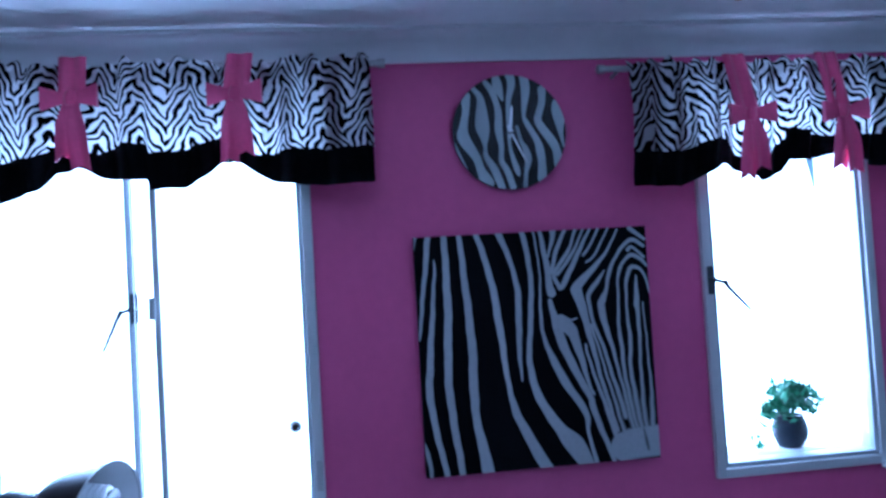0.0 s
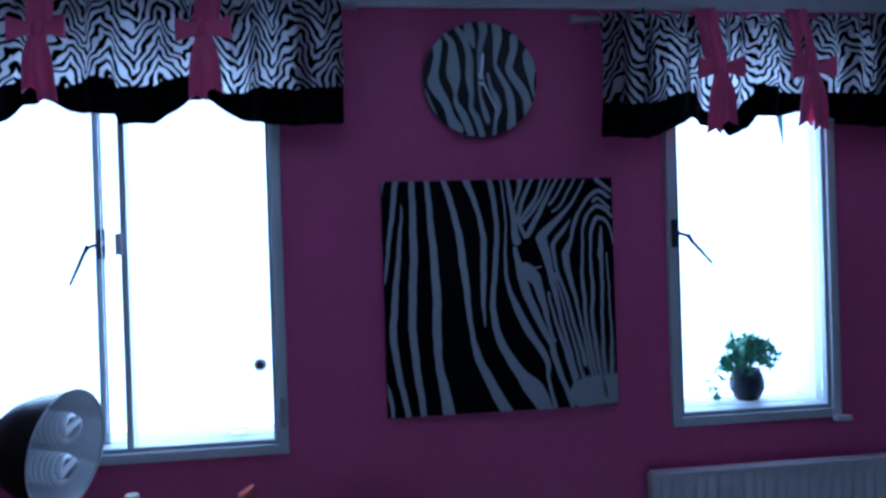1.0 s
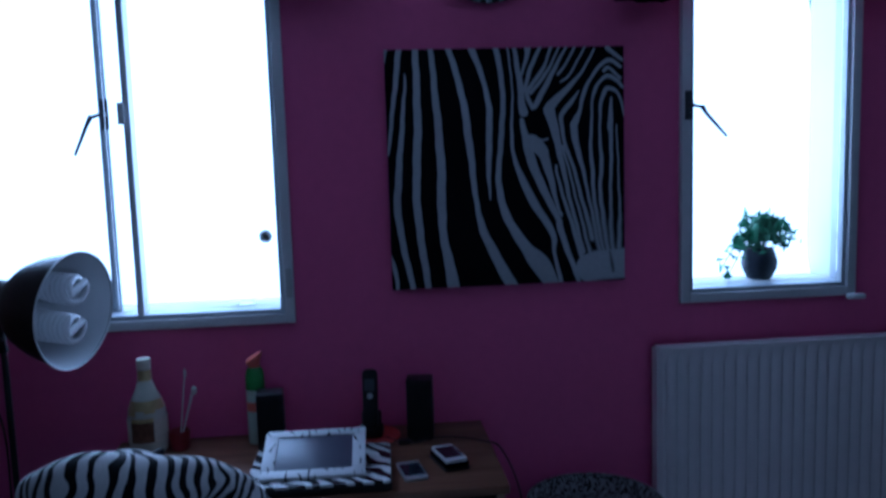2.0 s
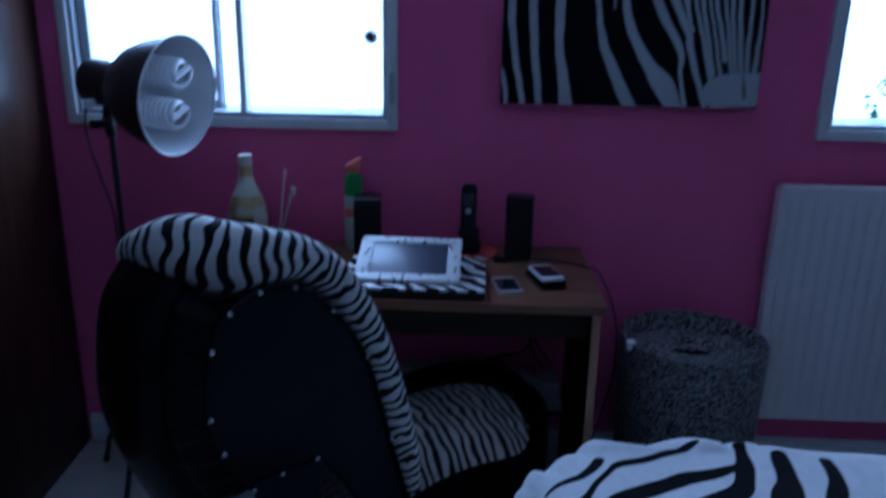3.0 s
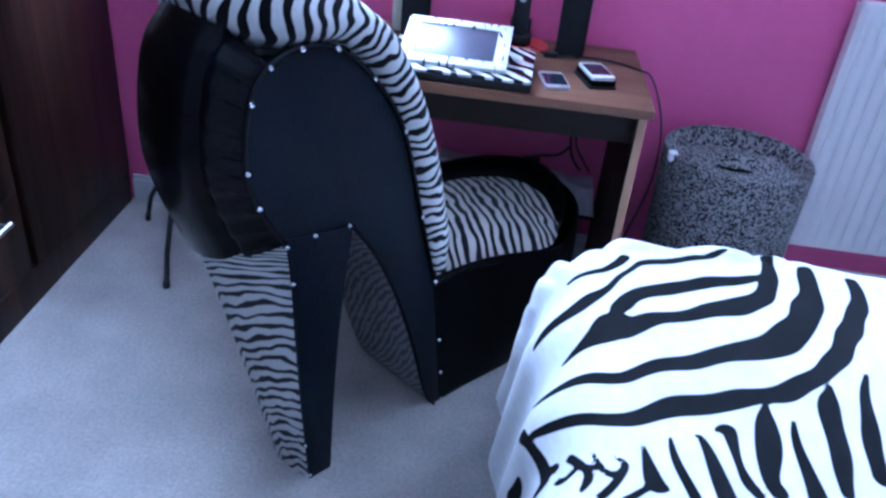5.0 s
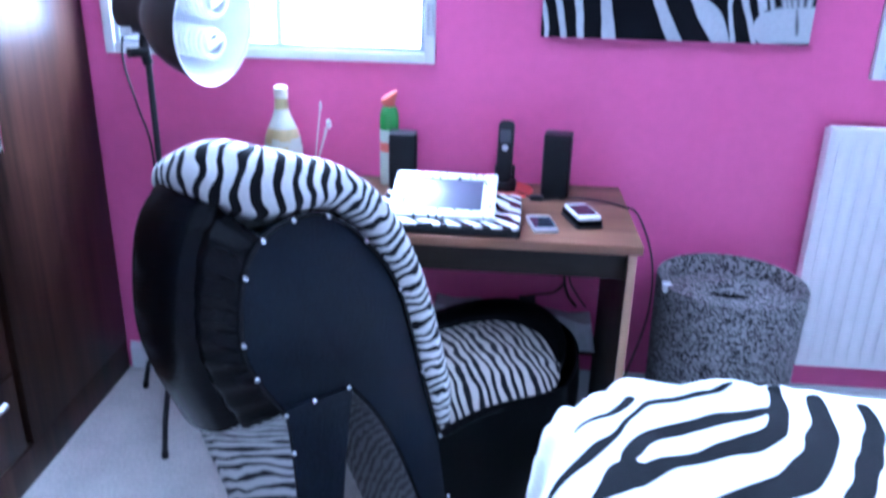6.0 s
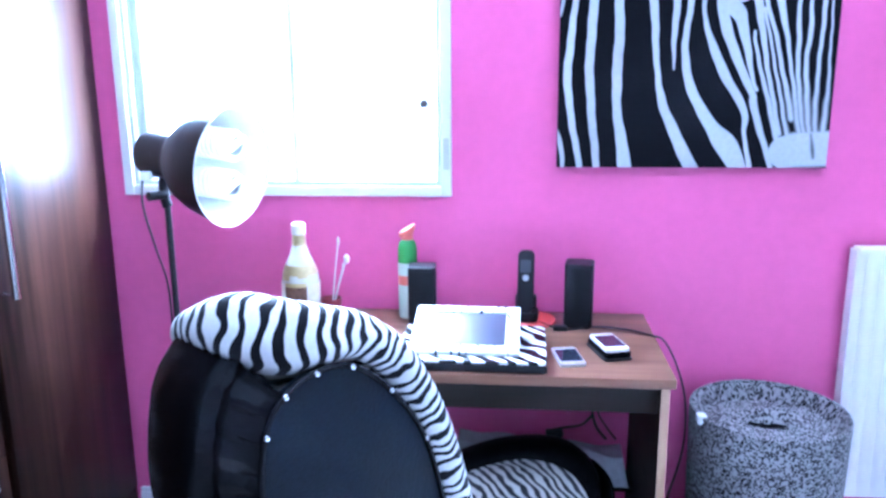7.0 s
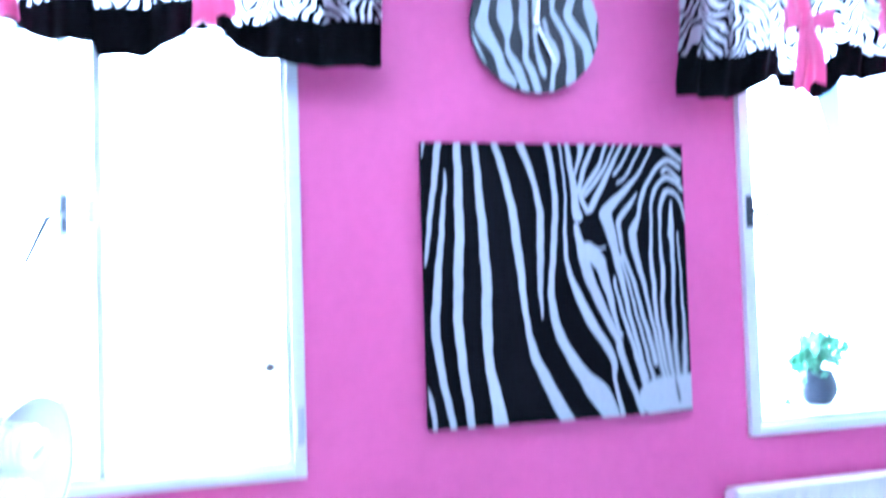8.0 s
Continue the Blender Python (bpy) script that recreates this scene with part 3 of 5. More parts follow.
# ---- wall clock ----
def clock():
    c = thing("wall_clock", "round glass wall clock with wavy black and white stripes", "clock", (0.315, 0.0, 2.212))
    r = 0.180
    part("case", lathe([(0.10, 0.0), (r - 0.004, 0.018), (r, 0.021), (r, 0.026), (r - 0.003, 0.029), (0, 0.029)], 64, m=pose(0, -0.001, 0, 90, 0, 0)), BLACKPLASTIC, c)
    n = 200
    face = part("face", sheet(lambda a, b: (r * 0.993 * b * math.cos(2 * math.pi * a), -0.0315, r * 0.993 * b * math.sin(2 * math.pi * a)), n, 90, closed_u=True), CLOCKFACE, c, "glossy striped glass dial")
    co = np.empty(len(face.data.vertices) * 3, np.float32)
    face.data.vertices.foreach_get("co", co)
    x, z = co[0::3], co[2::3]
    stripes_1 = [
        [(-0.176, -0.031, 0.003), (-0.145, -0.108, 0.005)],
        [(-0.134, 0.114, 0.016), (-0.135, 0.069, 0.011), (-0.145, 0.02, 0.013), (-0.146, -0.015, 0.019), (-0.111, -0.075, 0.013), (-0.099, -0.113, 0.013), (-0.081, -0.156, 0.022)],
        [(-0.108, 0.138, 0.007), (-0.087, 0.105, 0.011), (-0.086, 0.027, 0.022), (-0.082, -0.008, 0.015), (-0.081, -0.043, 0.006), (-0.079, -0.074, 0.008), (-0.056, -0.115, 0.012), (-0.035, -0.172, 0.011)],
        [(-0.069, 0.157, 0.008), (-0.05, 0.129, 0.01), (-0.038, 0.092, 0.009), (-0.033, 0.056, 0.011), (-0.035, 0.007, 0.012), (-0.03, -0.045, 0.008), (-0.032, -0.089, 0.008), (-0.016, -0.121, 0.01), (0, -0.173, 0.01)],
        [(-0.036, 0.174, 0.011), (-0.031, 0.145, 0.015), (-0.018, 0.101, 0.004)],
    ]
    stripes_2 = [
        [(0.008, 0.181, 0.014), (0.013, 0.148, 0.012), (-0.001, 0.082, 0.007), (-0.003, -0.04, 0.005), (0.015, -0.116, 0.009), (0.021, -0.139, 0.002)],
        [(0.053, 0.172, 0.014), (0.057, 0.129, 0.014), (0.047, 0.054, 0.006), (0.054, 0.027, 0.008), (0.083, -0.027, 0.01), (0.092, -0.061, 0.013), (0.096, -0.099, 0.012), (0.094, -0.149, 0.015)],
        [(0.023, 0.015, 0.005), (0.033, -0.028, 0.006), (0.046, -0.054, 0.009), (0.053, -0.088, 0.011), (0.044, -0.128, 0.006), (0.038, -0.177, 0.007)],
        [(0.109, 0.13, 0.013), (0.107, 0.092, 0.011), (0.096, 0.056, 0.011), (0.093, 0.026, 0.012), (0.132, -0.034, 0.014), (0.145, -0.065, 0.013), (0.15, -0.106, 0.016)],
    ]
    stripes_3 = [
        [(0.147, 0.092, 0.005), (0.158, 0.059, 0.021), (0.162, -0.008, 0.008), (0.169, -0.051, 0.004)],
    ]
    set_print(face, stripe_field(x, z, stripes_1, stripes_2, stripes_3))
    part("hour_hand", slab([(-0.005, -0.02), (0.005, -0.02), (0.004, 0.07), (0, 0.085), (-0.004, 0.07)], 0.0015, m=pose(0, -0.037, 0, 90, 6, 0)), CHROME, c, "silver hand", False)
    part("minute_hand", slab([(-0.004, -0.02), (0.004, -0.02), (0.003, 0.10), (0, 0.118), (-0.003, 0.10)], 0.0015, m=pose(0, -0.040, 0, 90, 155, 0)), CHROME, c, "silver hand", False)
    part("boss", lathe([(0.009, 0), (0.009, 0.012), (0.006, 0.014), (0, 0.014)], 20, m=pose(0, -0.030, 0, 90, 0, 0)), CHROME, c)


clock()


# ---- valances ----
def smooth(k):
    k = max(0.0, min(1.0, k))
    return k * k * (3 - 2 * k)


def valance(xl, xr, top, bows, hemline, rod_l, rod_r, label, rnd, knot, slant):
    """A gathered zebra pelmet on a rod: cloth, black hem, ribbons with bows."""
    v = thing("curtain_valance", label, "valance", (0, 0, 0), group="window valances")
    rod = tube([(rod_l, -0.072, top - 0.022), (rod_r, -0.072, top - 0.022)], 0.0105, 14)
    part("rod", rod, BRUSHED, v, "brushed metal curtain rod")
    for x in (rod_l, rod_r):
        part("finial", lathe([(0.0, -0.002), (0.013, -0.002), (0.014, 0.006), (0.014, 0.018), (0.011, 0.022), (0, 0.022)], 18, m=pose(x, -0.072, top - 0.022, 0, 90 if x > 0.5 * (rod_l + rod_r) else -90, 0)), BRUSHED, v)
        part("bracket", tube([(x - 0.05 * (1 if x > 0.5 * (rod_l + rod_r) else -1), -0.072, top - 0.024), (x - 0.05 * (1 if x > 0.5 * (rod_l + rod_r) else -1), -0.001, top - 0.03)], 0.006, 8), BRUSHED, v)

    def pinch(x):
        return sum(math.exp(-((x - c) / 0.085) ** 2) for c in bows)

    def bottom(x):
        # the hem hangs low between the ribbons and is hitched up at each; two widths overlap at the seam
        return float(np.interp(x, *zip(*hemline))) + 0.003 * math.sin(x * 23 + rnd)

    def fold(x, k):
        deep = 0.011 + 0.016 * min(1, pinch(x)) + 0.010 * (1 - k) ** 2
        return deep * (math.sin(x * 52 + rnd + 1.3 * math.sin(x * 9)) + 0.5 * math.sin(x * 97 + 2.1 + rnd + k * 2))

    def front(x, k):
        z_t = top - 0.006 + 0.010 * math.sin(x * 61 + rnd) * math.sin(x * 23 + 1) + 0.006 * math.sin(x * 131 + rnd) - 0.014 * min(1, pinch(x))
        z = z_t + (bottom(x) - z_t) * k
        bell = 0.020 + 0.035 * math.sin(math.pi * min(1, k * 1.1)) * (1 - 0.7 * min(1, pinch(x)))
        tube_bulge = 0.012 * math.exp(-((k - 0.07) / 0.05) ** 2)
        return (x, -0.072 - bell - tube_bulge - fold(x, k) * (0.35 + 0.65 * smooth(k * 3)) - 0.006, z)

    hem = 0.105

    def split(x):
        return 1 - (hem - 0.055 * min(1, pinch(x))) / (top + 0.012 - bottom(x))

    n = int((xr - xl) / 0.006)
    part("cloth", sheet(lambda a, b: front(xl + (xr - xl) * a, b * split(xl + (xr - xl) * a)), n, 40, uv=lambda a, b: ((xr - xl) * a * 1.05, 0.32 * b), thick=0.003), ZEBRA_VAL, v, "black and white zebra cloth")

    def hem_f(a, b):
        x = xl + (xr - xl) * a
        s = split(x)
        p = front(x, s + (1 - s) * b)
        return (p[0], p[1] - 0.004, p[2] + 0.004 * (1 - b))
    part("hem", sheet(hem_f, n, 10, thick=0.003), BLACKCLOTH, v, "black satin hem")
    for c in bows:
        yb = -0.150
        lean = 0.012 * math.sin(c * 17)
        band = sheet(lambda a, b: (c - 0.037 + 0.074 * a + lean * b + slant * (1 - b), yb - 0.004 * math.sin(math.pi * a) + 0.008 * (1 - b) ** 2 - 0.006 * math.sin(3 * math.pi * a), top - 0.004 - knot * b), 12, 10, thick=0.002)
        part("ribbon", band, RIBBON, v, "pink satin ribbon")
        knot_bm = lathe([(0.0, -0.022), (0.014, -0.02), (0.019, 0.0), (0.014, 0.02), (0.0, 0.022)], 16, 1.0, 0.7, m=pose(c + lean, yb - 0.012, top - knot, 0, 8, 0))
        part("knot", knot_bm, RIBBON, v)
        for side in (-1, 1):
            def loop(a, b, side=side):
                g = math.sin(math.pi * min(1, a * 1.02))
                x = c + lean + side * 0.075 * math.sin(math.pi * 0.5 * min(1, a * 2) if a < 0.5 else math.pi * 0.5 * min(1, (1 - a) * 2))
                return (x, yb - 0.012 - 0.022 * g * (1 if a < 0.5 else 0.35), top - knot + (b - 0.5) * (0.020 + 0.045 * g) + 0.012 * g * side * 0.3)
            part("bow_loop", sheet(loop, 18, 6, thick=0.002), RIBBON, v, "pink bow")
            ln = 0.168 + 0.015 * (side * math.sin(c * 5))

            def tail(a, b, side=side, ln=ln):
                notch = 0.016 * abs(a - 0.5) * 2 * smooth(b * 3 - 2)
                return (c + lean + side * (0.008 + 0.015 * b) + (a - 0.5) * (0.026 + 0.024 * smooth(b * 2)), yb - 0.014 - 0.010 * math.sin(math.pi * b) - 0.006 * math.sin(2 * math.pi * a + side) * b - 0.002 * side, top - knot - 0.005 - ln * b - notch)
            part("bow_tail", sheet(tail, 8, 14, thick=0.002), RIBBON, v)
    return v


HEM_A = [(-1.6, 2.03), (-1.13, 2.055), (-1.05, 2.075), (-1.0, 2.126), (-0.95, 2.139), (-0.918, 2.135), (-0.88, 2.111), (-0.80, 2.096), (-0.756, 2.098), (-0.750, 2.068), (-0.66, 2.073), (-0.60, 2.099), (-0.552, 2.138), (-0.505, 2.138), (-0.47, 2.113), (-0.41, 2.082), (-0.315, 2.066), (-0.219, 2.059), (-0.108, 2.072)]
HEM_B = [(0.665, 2.023), (0.822, 2.008), (0.878, 2.031), (0.974, 2.078), (1.027, 2.051), (1.089, 2.010), (1.167, 2.045), (1.190, 2.082), (1.254, 2.077), (1.351, 2.090), (1.50, 2.05), (1.8, 2.02)]
valance(-1.60, -0.112, 2.448, (-0.938, -0.485), HEM_A, -1.64, -0.085, "zebra print window valance with black hem and pink bows", 0.4, 0.124, 0.006)
valance(0.678, 1.80, 2.412, (1.05, 1.355), HEM_B, 0.615, 1.88, "zebra print valance, gathered, black hem, two pink bows", 2.2, 0.195, -0.045)


# ---- radiator ----
def radiator():
    r = thing("radiator", "white enamelled steel panel radiator below the window", "radiator", (0.822, 0, 0.205))
    w, h, pitch = 1.12, 0.748, 0.0392

    def face(a, b):
        x, z = w * a, h * b
        edge = smooth(min(x, w - x) / 0.02)
        end = smooth((min(z, h - z) - 0.018) / 0.035)
        k = (x - 0.03) / pitch % 1.0
        rib = math.sin(math.pi * k) ** 0.7
        return (x, -0.062 - 0.012 * edge - 0.015 * (rib - 0.7) * end * (0.02 < x / w < 0.985), z)
    part("panel", sheet(face, 560, 30, thick=0.003), RADIATOR, r, "fluted white front panel")
    part("back_panel", box(0.02, -0.040, 0.02, w - 0.02, -0.030, h - 0.02, 0.004), RADIATOR, r)
    top = box(0.004, -0.078, h - 0.010, w - 0.004, -0.028, h + 0.004, 0.003)
    part("top_grille", top, RADIATOR, r)
    for x in (-0.0035, w - 0.0005):
        part("side_panel", box(x, -0.076, 0.03, x + 0.004, -0.028, h - 0.002, 0.001), RADIATOR, r)
    for x in (0.15, w - 0.15):
        part("bracket", box(x, -0.030, 0.1, x + 0.04, -0.001, h - 0.1, 0.002), RADIATOR, r)
    part("pipe", tube([(0.03, -0.05, 0.03), (0.03, -0.05, -0.12), (0.03, -0.05, -0.205)], 0.0075, 10), GLOSS, r)


radiator()


# ---- wardrobe ----
def wardrobe():
    w = thing("wardrobe", "tall glossy dark walnut wardrobe with chrome bar handles", "wardrobe", (-1.360, -0.012, 0), 2.7)
    part("carcass", box(-0.60, -1.70, 0.0, -0.022, 0.0, 2.25, 0.003), WALNUT, w)
    part("plinth", box(-0.022, -1.70, 0.0, -0.004, 0.0, 0.105, 0.002), WALNUT, w)
    door = part("door", box(-0.021, -0.612, 0.110, 0.0, -0.003, 2.245, 0.002), WALNUT, w, "glossy walnut wardrobe door")

    def bar(parent, a, b, metal=CHROME, label="polished chrome bar handle"):
        d = (Vector(b) - Vector(a)).normalized()
        bm = tube([a, b], 0.0085, 14)
        for p in (Vector(a) + 0.012 * d, Vector(b) - 0.012 * d):
            tube([p, (p.x - 0.032, p.y, p.z)], 0.005, 10, 0, True, bm)
        part("handle", bm, metal, parent, label)
    bar(door, (0.032, -0.572, 0.922), (0.032, -0.572, 1.50))
    # the drawers sit back behind the doors, with a shadow gap
    for z_low, z_high in ((0.110, 0.341), (0.346, 0.546), (0.551, 0.751)):
        d = part("drawer", box(-0.021, -1.18, z_low, -0.008, -0.632, z_high, 0.002), WALNUT, w, "glossy walnut drawer front")
        bar(d, (0.026, -1.06, z_high - 0.034), (0.026, -0.732, z_high - 0.034), BRUSHED, "brushed steel bar handle")
    part("door", box(-0.021, -1.18, 0.756, 0.0, -0.626, 2.245, 0.002), WALNUT, w, "glossy walnut wardrobe door")
    part("door", box(-0.021, -1.697, 0.110, 0.0, -1.185, 2.245, 0.002), WALNUT, w, "glossy walnut wardrobe door")


wardrobe()


# ---- desk ----
def desk():
    d = thing("desk", "small walnut-effect desk with panel legs", "desk", (0, 0, 0))
    part("top", box(-0.850, -0.530, 0.716, 0.259, -0.018, 0.740, 0.002), WALNUT_X, d, "walnut-effect desktop")
    for x in (-0.838, 0.229):
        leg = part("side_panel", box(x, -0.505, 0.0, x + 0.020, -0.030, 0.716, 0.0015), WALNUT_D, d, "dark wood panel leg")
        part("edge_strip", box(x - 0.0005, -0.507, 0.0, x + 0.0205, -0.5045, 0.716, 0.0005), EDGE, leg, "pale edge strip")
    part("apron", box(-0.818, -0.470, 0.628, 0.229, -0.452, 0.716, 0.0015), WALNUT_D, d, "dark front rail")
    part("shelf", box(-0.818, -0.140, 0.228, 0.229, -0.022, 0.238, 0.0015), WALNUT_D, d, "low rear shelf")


desk()


# ---- shoe chair ----
def side_profile():
    """The oval side panel of the shoe chair, as (length, height)."""
    return spline([(-0.050, 0.626), (-0.103, 0.721), (-0.123, 0.795), (-0.111, 0.909), (-0.074, 0.962), (-0.013, 0.984), (0.058, 0.974), (0.141, 0.908), (0.224, 0.788), (0.288, 0.581), (0.346, 0.396)], 60)


CW = 0.30


def shoe_chair():
    """Origin at the heel's outer tip, x towards the toe, y across, z up."""
    c = thing("shoe_chair", "high-heel shoe shaped chair in black vinyl and zebra plush", "chair", (-0.421, -1.130, 0), 50.95)
    upper = [tuple(p) for p in side_profile()]
    arch = [tuple(p) for p in spline([(0.389, 0.0), (0.350, 0.063), (0.297, 0.231), (0.231, 0.403), (0.168, 0.527), (0.102, 0.620)], 24)]
    flat = pose(0, 0, 0, 90, 0, 0)

    def width(z):
        return 0.255 + (CW - 0.255) * smooth(z / 0.45)
    # side panels
    outline = upper + [(0.378, 0.215), (0.412, 0.0)] + arch
    for y in (0.004, CW - 0.004):
        bm = slab(outline, 0.018, 0.004, m=flat)
        bmesh.ops.translate(bm, vec=(0, 0.018 if y < 0.1 else 0, 0), verts=bm.verts)
        for v in bm.verts:
            if y > 0.1:
                v.co.y += width(v.co.z) - 0.018
        part("side_panel", bm, SIDE, c, "black leatherette side panel")
    # piping round the panel
    part("piping", tube([(u, -0.002, z) for u, z in upper], 0.0055, 8), VINYL, c)
    part("piping", tube([(u, -0.002, z) for u, z in arch], 0.0045, 8), VINYL, c)
    # upper back: bulged black vinyl from side to side, gathered at the seam
    back = [tuple(p) for p in spline([(-0.050, 0.626), (-0.103, 0.721), (-0.123, 0.795), (-0.111, 0.909), (-0.074, 0.966)], 40)]

    def vinyl(a, b):
        u, z = back[min(39, int(round(b * 39)))]
        bulge = (1 - abs(2 * a - 1) ** 2.4) - 0.13 * math.exp(-((min(a, 1 - a) - 0.19) / 0.030) ** 2)
        bulge *= 1 - 0.16 * b ** 3
        pucker = 0.010 * math.sin(z * 170 + 0.6 * math.sin(z * 40)) * math.exp(-(min(a, 1 - a) / 0.13) ** 2) * smooth(min(a, 1 - a) / 0.02)
        sag = 0.022 * bulge * (1 - b)
        drop = -0.045 * bulge * (1 - b) ** 2
        rise = 0.062 * max(0.0, 1 - abs(2 * a - 1) ** 2.4) ** 0.6
        return (u - 0.080 * bulge - sag - pucker, CW * a, z + drop + rise * b)
    part("back_cover", sheet(vinyl, 48, 39, thick=0.004), VINYL, c, "bulging black vinyl back")
    # heel
    heel_b = [tuple(p) for p in spline([(-0.050, 0.640), (-0.038, 0.542), (-0.022, 0.27), (0.0, 0.0)], 24)]
    heel_f = [tuple(p) for p in spline([(0.102, 0.620), (0.077, 0.41), (0.064, 0.20), (0.058, 0.0)], 24)]

    def hw(z):
        return 0.150 + (CW - 0.005 - 0.150) * min(1.0, z / 0.64) ** 0.85
    part("heel_side", slab(heel_b + heel_f[::-1], 0.006, 0.002, m=pose(0, -0.001, 0, 90, 0, 0)), SIDE, c, "black leatherette heel side")

    def heel_back(a, b):
        u, z = heel_b[int(round(b * 23))]
        bulge = math.sin(math.pi * a)
        return (u - 0.001 - (0.014 + 0.096 * (z / 0.64) ** 1.3) * bulge, 0.001 + hw(z) * a, z)
    part("heel_back", sheet(heel_back, 20, 23, uv=lambda a, b: (0.2 * a, 0.62 * b - 0.17 * a * a + 0.02 * a), thick=0.003), ZEBRA_HEEL, c, "zebra print heel")

    def heel_front(a, b):
        u, z = heel_f[int(round(b * 23))]
        return (u, 0.001 + hw(z) * a, z)
    part("heel_front", sheet(heel_front, 12, 23, thick=0.003), SIDE, c)

    def heel_left(a, b):
        k = int(round(b * 23))
        (u0, z0), (u1, z1) = heel_b[k], heel_f[k]
        return (u0 + (u1 - u0) * a, hw(z0) + 0.001, z0 + (z1 - z0) * a)
    part("heel_side", sheet(heel_left, 4, 23, thick=0.003), SIDE, c)
    part("heel_tip", box(0.002, 0.004, 0.0, 0.056, 0.146, 0.006, 0.001), BLACKPLASTIC, c)
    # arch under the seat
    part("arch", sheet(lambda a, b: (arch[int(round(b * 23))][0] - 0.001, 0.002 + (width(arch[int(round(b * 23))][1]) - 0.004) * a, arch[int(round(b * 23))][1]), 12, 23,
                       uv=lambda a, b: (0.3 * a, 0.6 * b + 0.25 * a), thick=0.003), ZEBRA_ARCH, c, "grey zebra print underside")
    # plush roll round the collar: up one side, over the back and down the other
    right = [(0.378, 0.028, 0.395), (0.338, 0.027, 0.570), (0.270, 0.026, 0.780), (0.185, 0.028, 0.935), (0.100, 0.032, 1.008), (0.020, 0.040, 1.028), (-0.036, 0.062, 1.034)]
    left = [(-0.030, 0.268, 0.988), (0.100, 0.268, 0.985), (0.185, 0.270, 0.920), (0.270, 0.272, 0.775), (0.338, 0.273, 0.565), (0.378, 0.272, 0.395)]
    path = right + [(-0.080, 0.112, 1.046), (-0.098, 0.175, 1.038), (-0.090, 0.235, 1.014)] + left

    def fat(k):
        m = 1 - abs(2 * k - 1)
        return 0.038 + 0.024 * smooth((k - 0.24) / 0.17) * (1 - smooth((k - 0.44) / 0.13)) - 0.012 * (1 - smooth(m * 12))
    roll = tube(path, fat, 30, 150)
    for v in roll.verts:
        # stuffing makes the plush uneven
        v.co += v.normal * 0.004 * noise.noise(v.co * 14)
    part("collar_roll", roll, ZEBRA_RIM, c, "zebra plush padded collar")

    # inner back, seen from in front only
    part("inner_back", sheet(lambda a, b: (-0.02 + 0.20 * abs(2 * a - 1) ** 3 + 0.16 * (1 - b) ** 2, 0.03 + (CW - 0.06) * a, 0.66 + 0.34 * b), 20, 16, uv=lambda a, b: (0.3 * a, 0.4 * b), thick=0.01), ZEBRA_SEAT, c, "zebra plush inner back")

    # toe: a round-fronted bowl with a raised rim
    def plan(a, grow, z):
        th = math.pi * (a - 0.5)
        wide = width(z)
        swell = max(0.0, math.cos(th)) ** 0.60
        flare = 0.075 + 0.040 * smooth(z / 0.4) + grow
        return 0.408 - 0.155 * z + (0.535 + 0.155 * z + grow) * swell, 0.5 * wide + math.sin(th) * (0.5 * wide + flare * smooth(math.cos(th) * 2.2))

    def toe(a, b):
        z = 0.405 * b
        u, y = plan(a, -0.055 * (1 - b) ** 2 + 0.012 * math.sin(math.pi * b), z)
        lift = 0.030 * math.cos(math.pi * (a - 0.5)) ** 2 * b ** 4
        return (u, y, z + lift)
    part("toe", sheet(toe, 64, 18, thick=0.006), TOEVINYL, c, "black vinyl toe")

    rim_pts = []
    for k in range(49):
        a = k / 48
        u, y = plan(a, -0.034 - 0.034 * math.sin(math.pi * a), 0.405)
        rim_pts.append((u, y, 0.390 + 0.028 * math.cos(math.pi * (a - 0.5)) ** 2))
    part("toe_rim", tube(rim_pts, lambda k: 0.008 + 0.064 * smooth((k - 0.12) * 2.2) * (1 - 0.3 * smooth((k - 0.7) * 3)), 16), TOEVINYL, c, "padded black rim")

    def seat(a, b):
        u, y = plan(a, -0.020 - 0.105 * smooth((a - 0.10) * 2.5), 0.405)
        cu, cy = 0.50, CW / 2
        k = b
        return (cu + (u - cu) * k, cy + (y - cy) * k, 0.470 - (0.066 - 0.046 * smooth((a - 0.12) * 3)) * k ** 3)
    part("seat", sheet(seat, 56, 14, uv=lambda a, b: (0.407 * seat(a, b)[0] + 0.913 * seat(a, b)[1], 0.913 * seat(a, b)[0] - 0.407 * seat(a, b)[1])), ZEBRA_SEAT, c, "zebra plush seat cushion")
    part("sole", slab([plan(k / 32, -0.06, 0.0) for k in range(33)], 0.010, m=pose(0, 0, 0.0005)), BLACKPLASTIC, c, smooth=False)
    # dome nails
    nails = [(-0.074, 0.962), (-0.111, 0.908), (-0.123, 0.792), (-0.103, 0.721), (-0.050, 0.626), (0.012, 0.630), (0.092, 0.625), (-0.038, 0.542), (-0.014, 0.983), (0.057, 0.974), (0.141, 0.908), (0.224, 0.789), (0.288, 0.581), (0.346, 0.396), (0.378, 0.215), (0.396, 0.105), (0.408, 0.012), (-0.012, 0.11), (0.001, 0.012)]
    nail = None
    for u, z in nails:
        m = pose(u, -0.006, z, 90, 0, 0)
        if nail is None:
            nail = part("nail", lathe([(0.0054, 0.0), (0.0052, 0.002), (0.0038, 0.0040), (0.0, 0.0050)], 12), CHROME, c, "silver dome nail", m=m)
        else:
            o = new("nail", nail.data)
            o.parent, o.matrix_basis = c, m
            o["label"] = "silver dome nail"
    return c


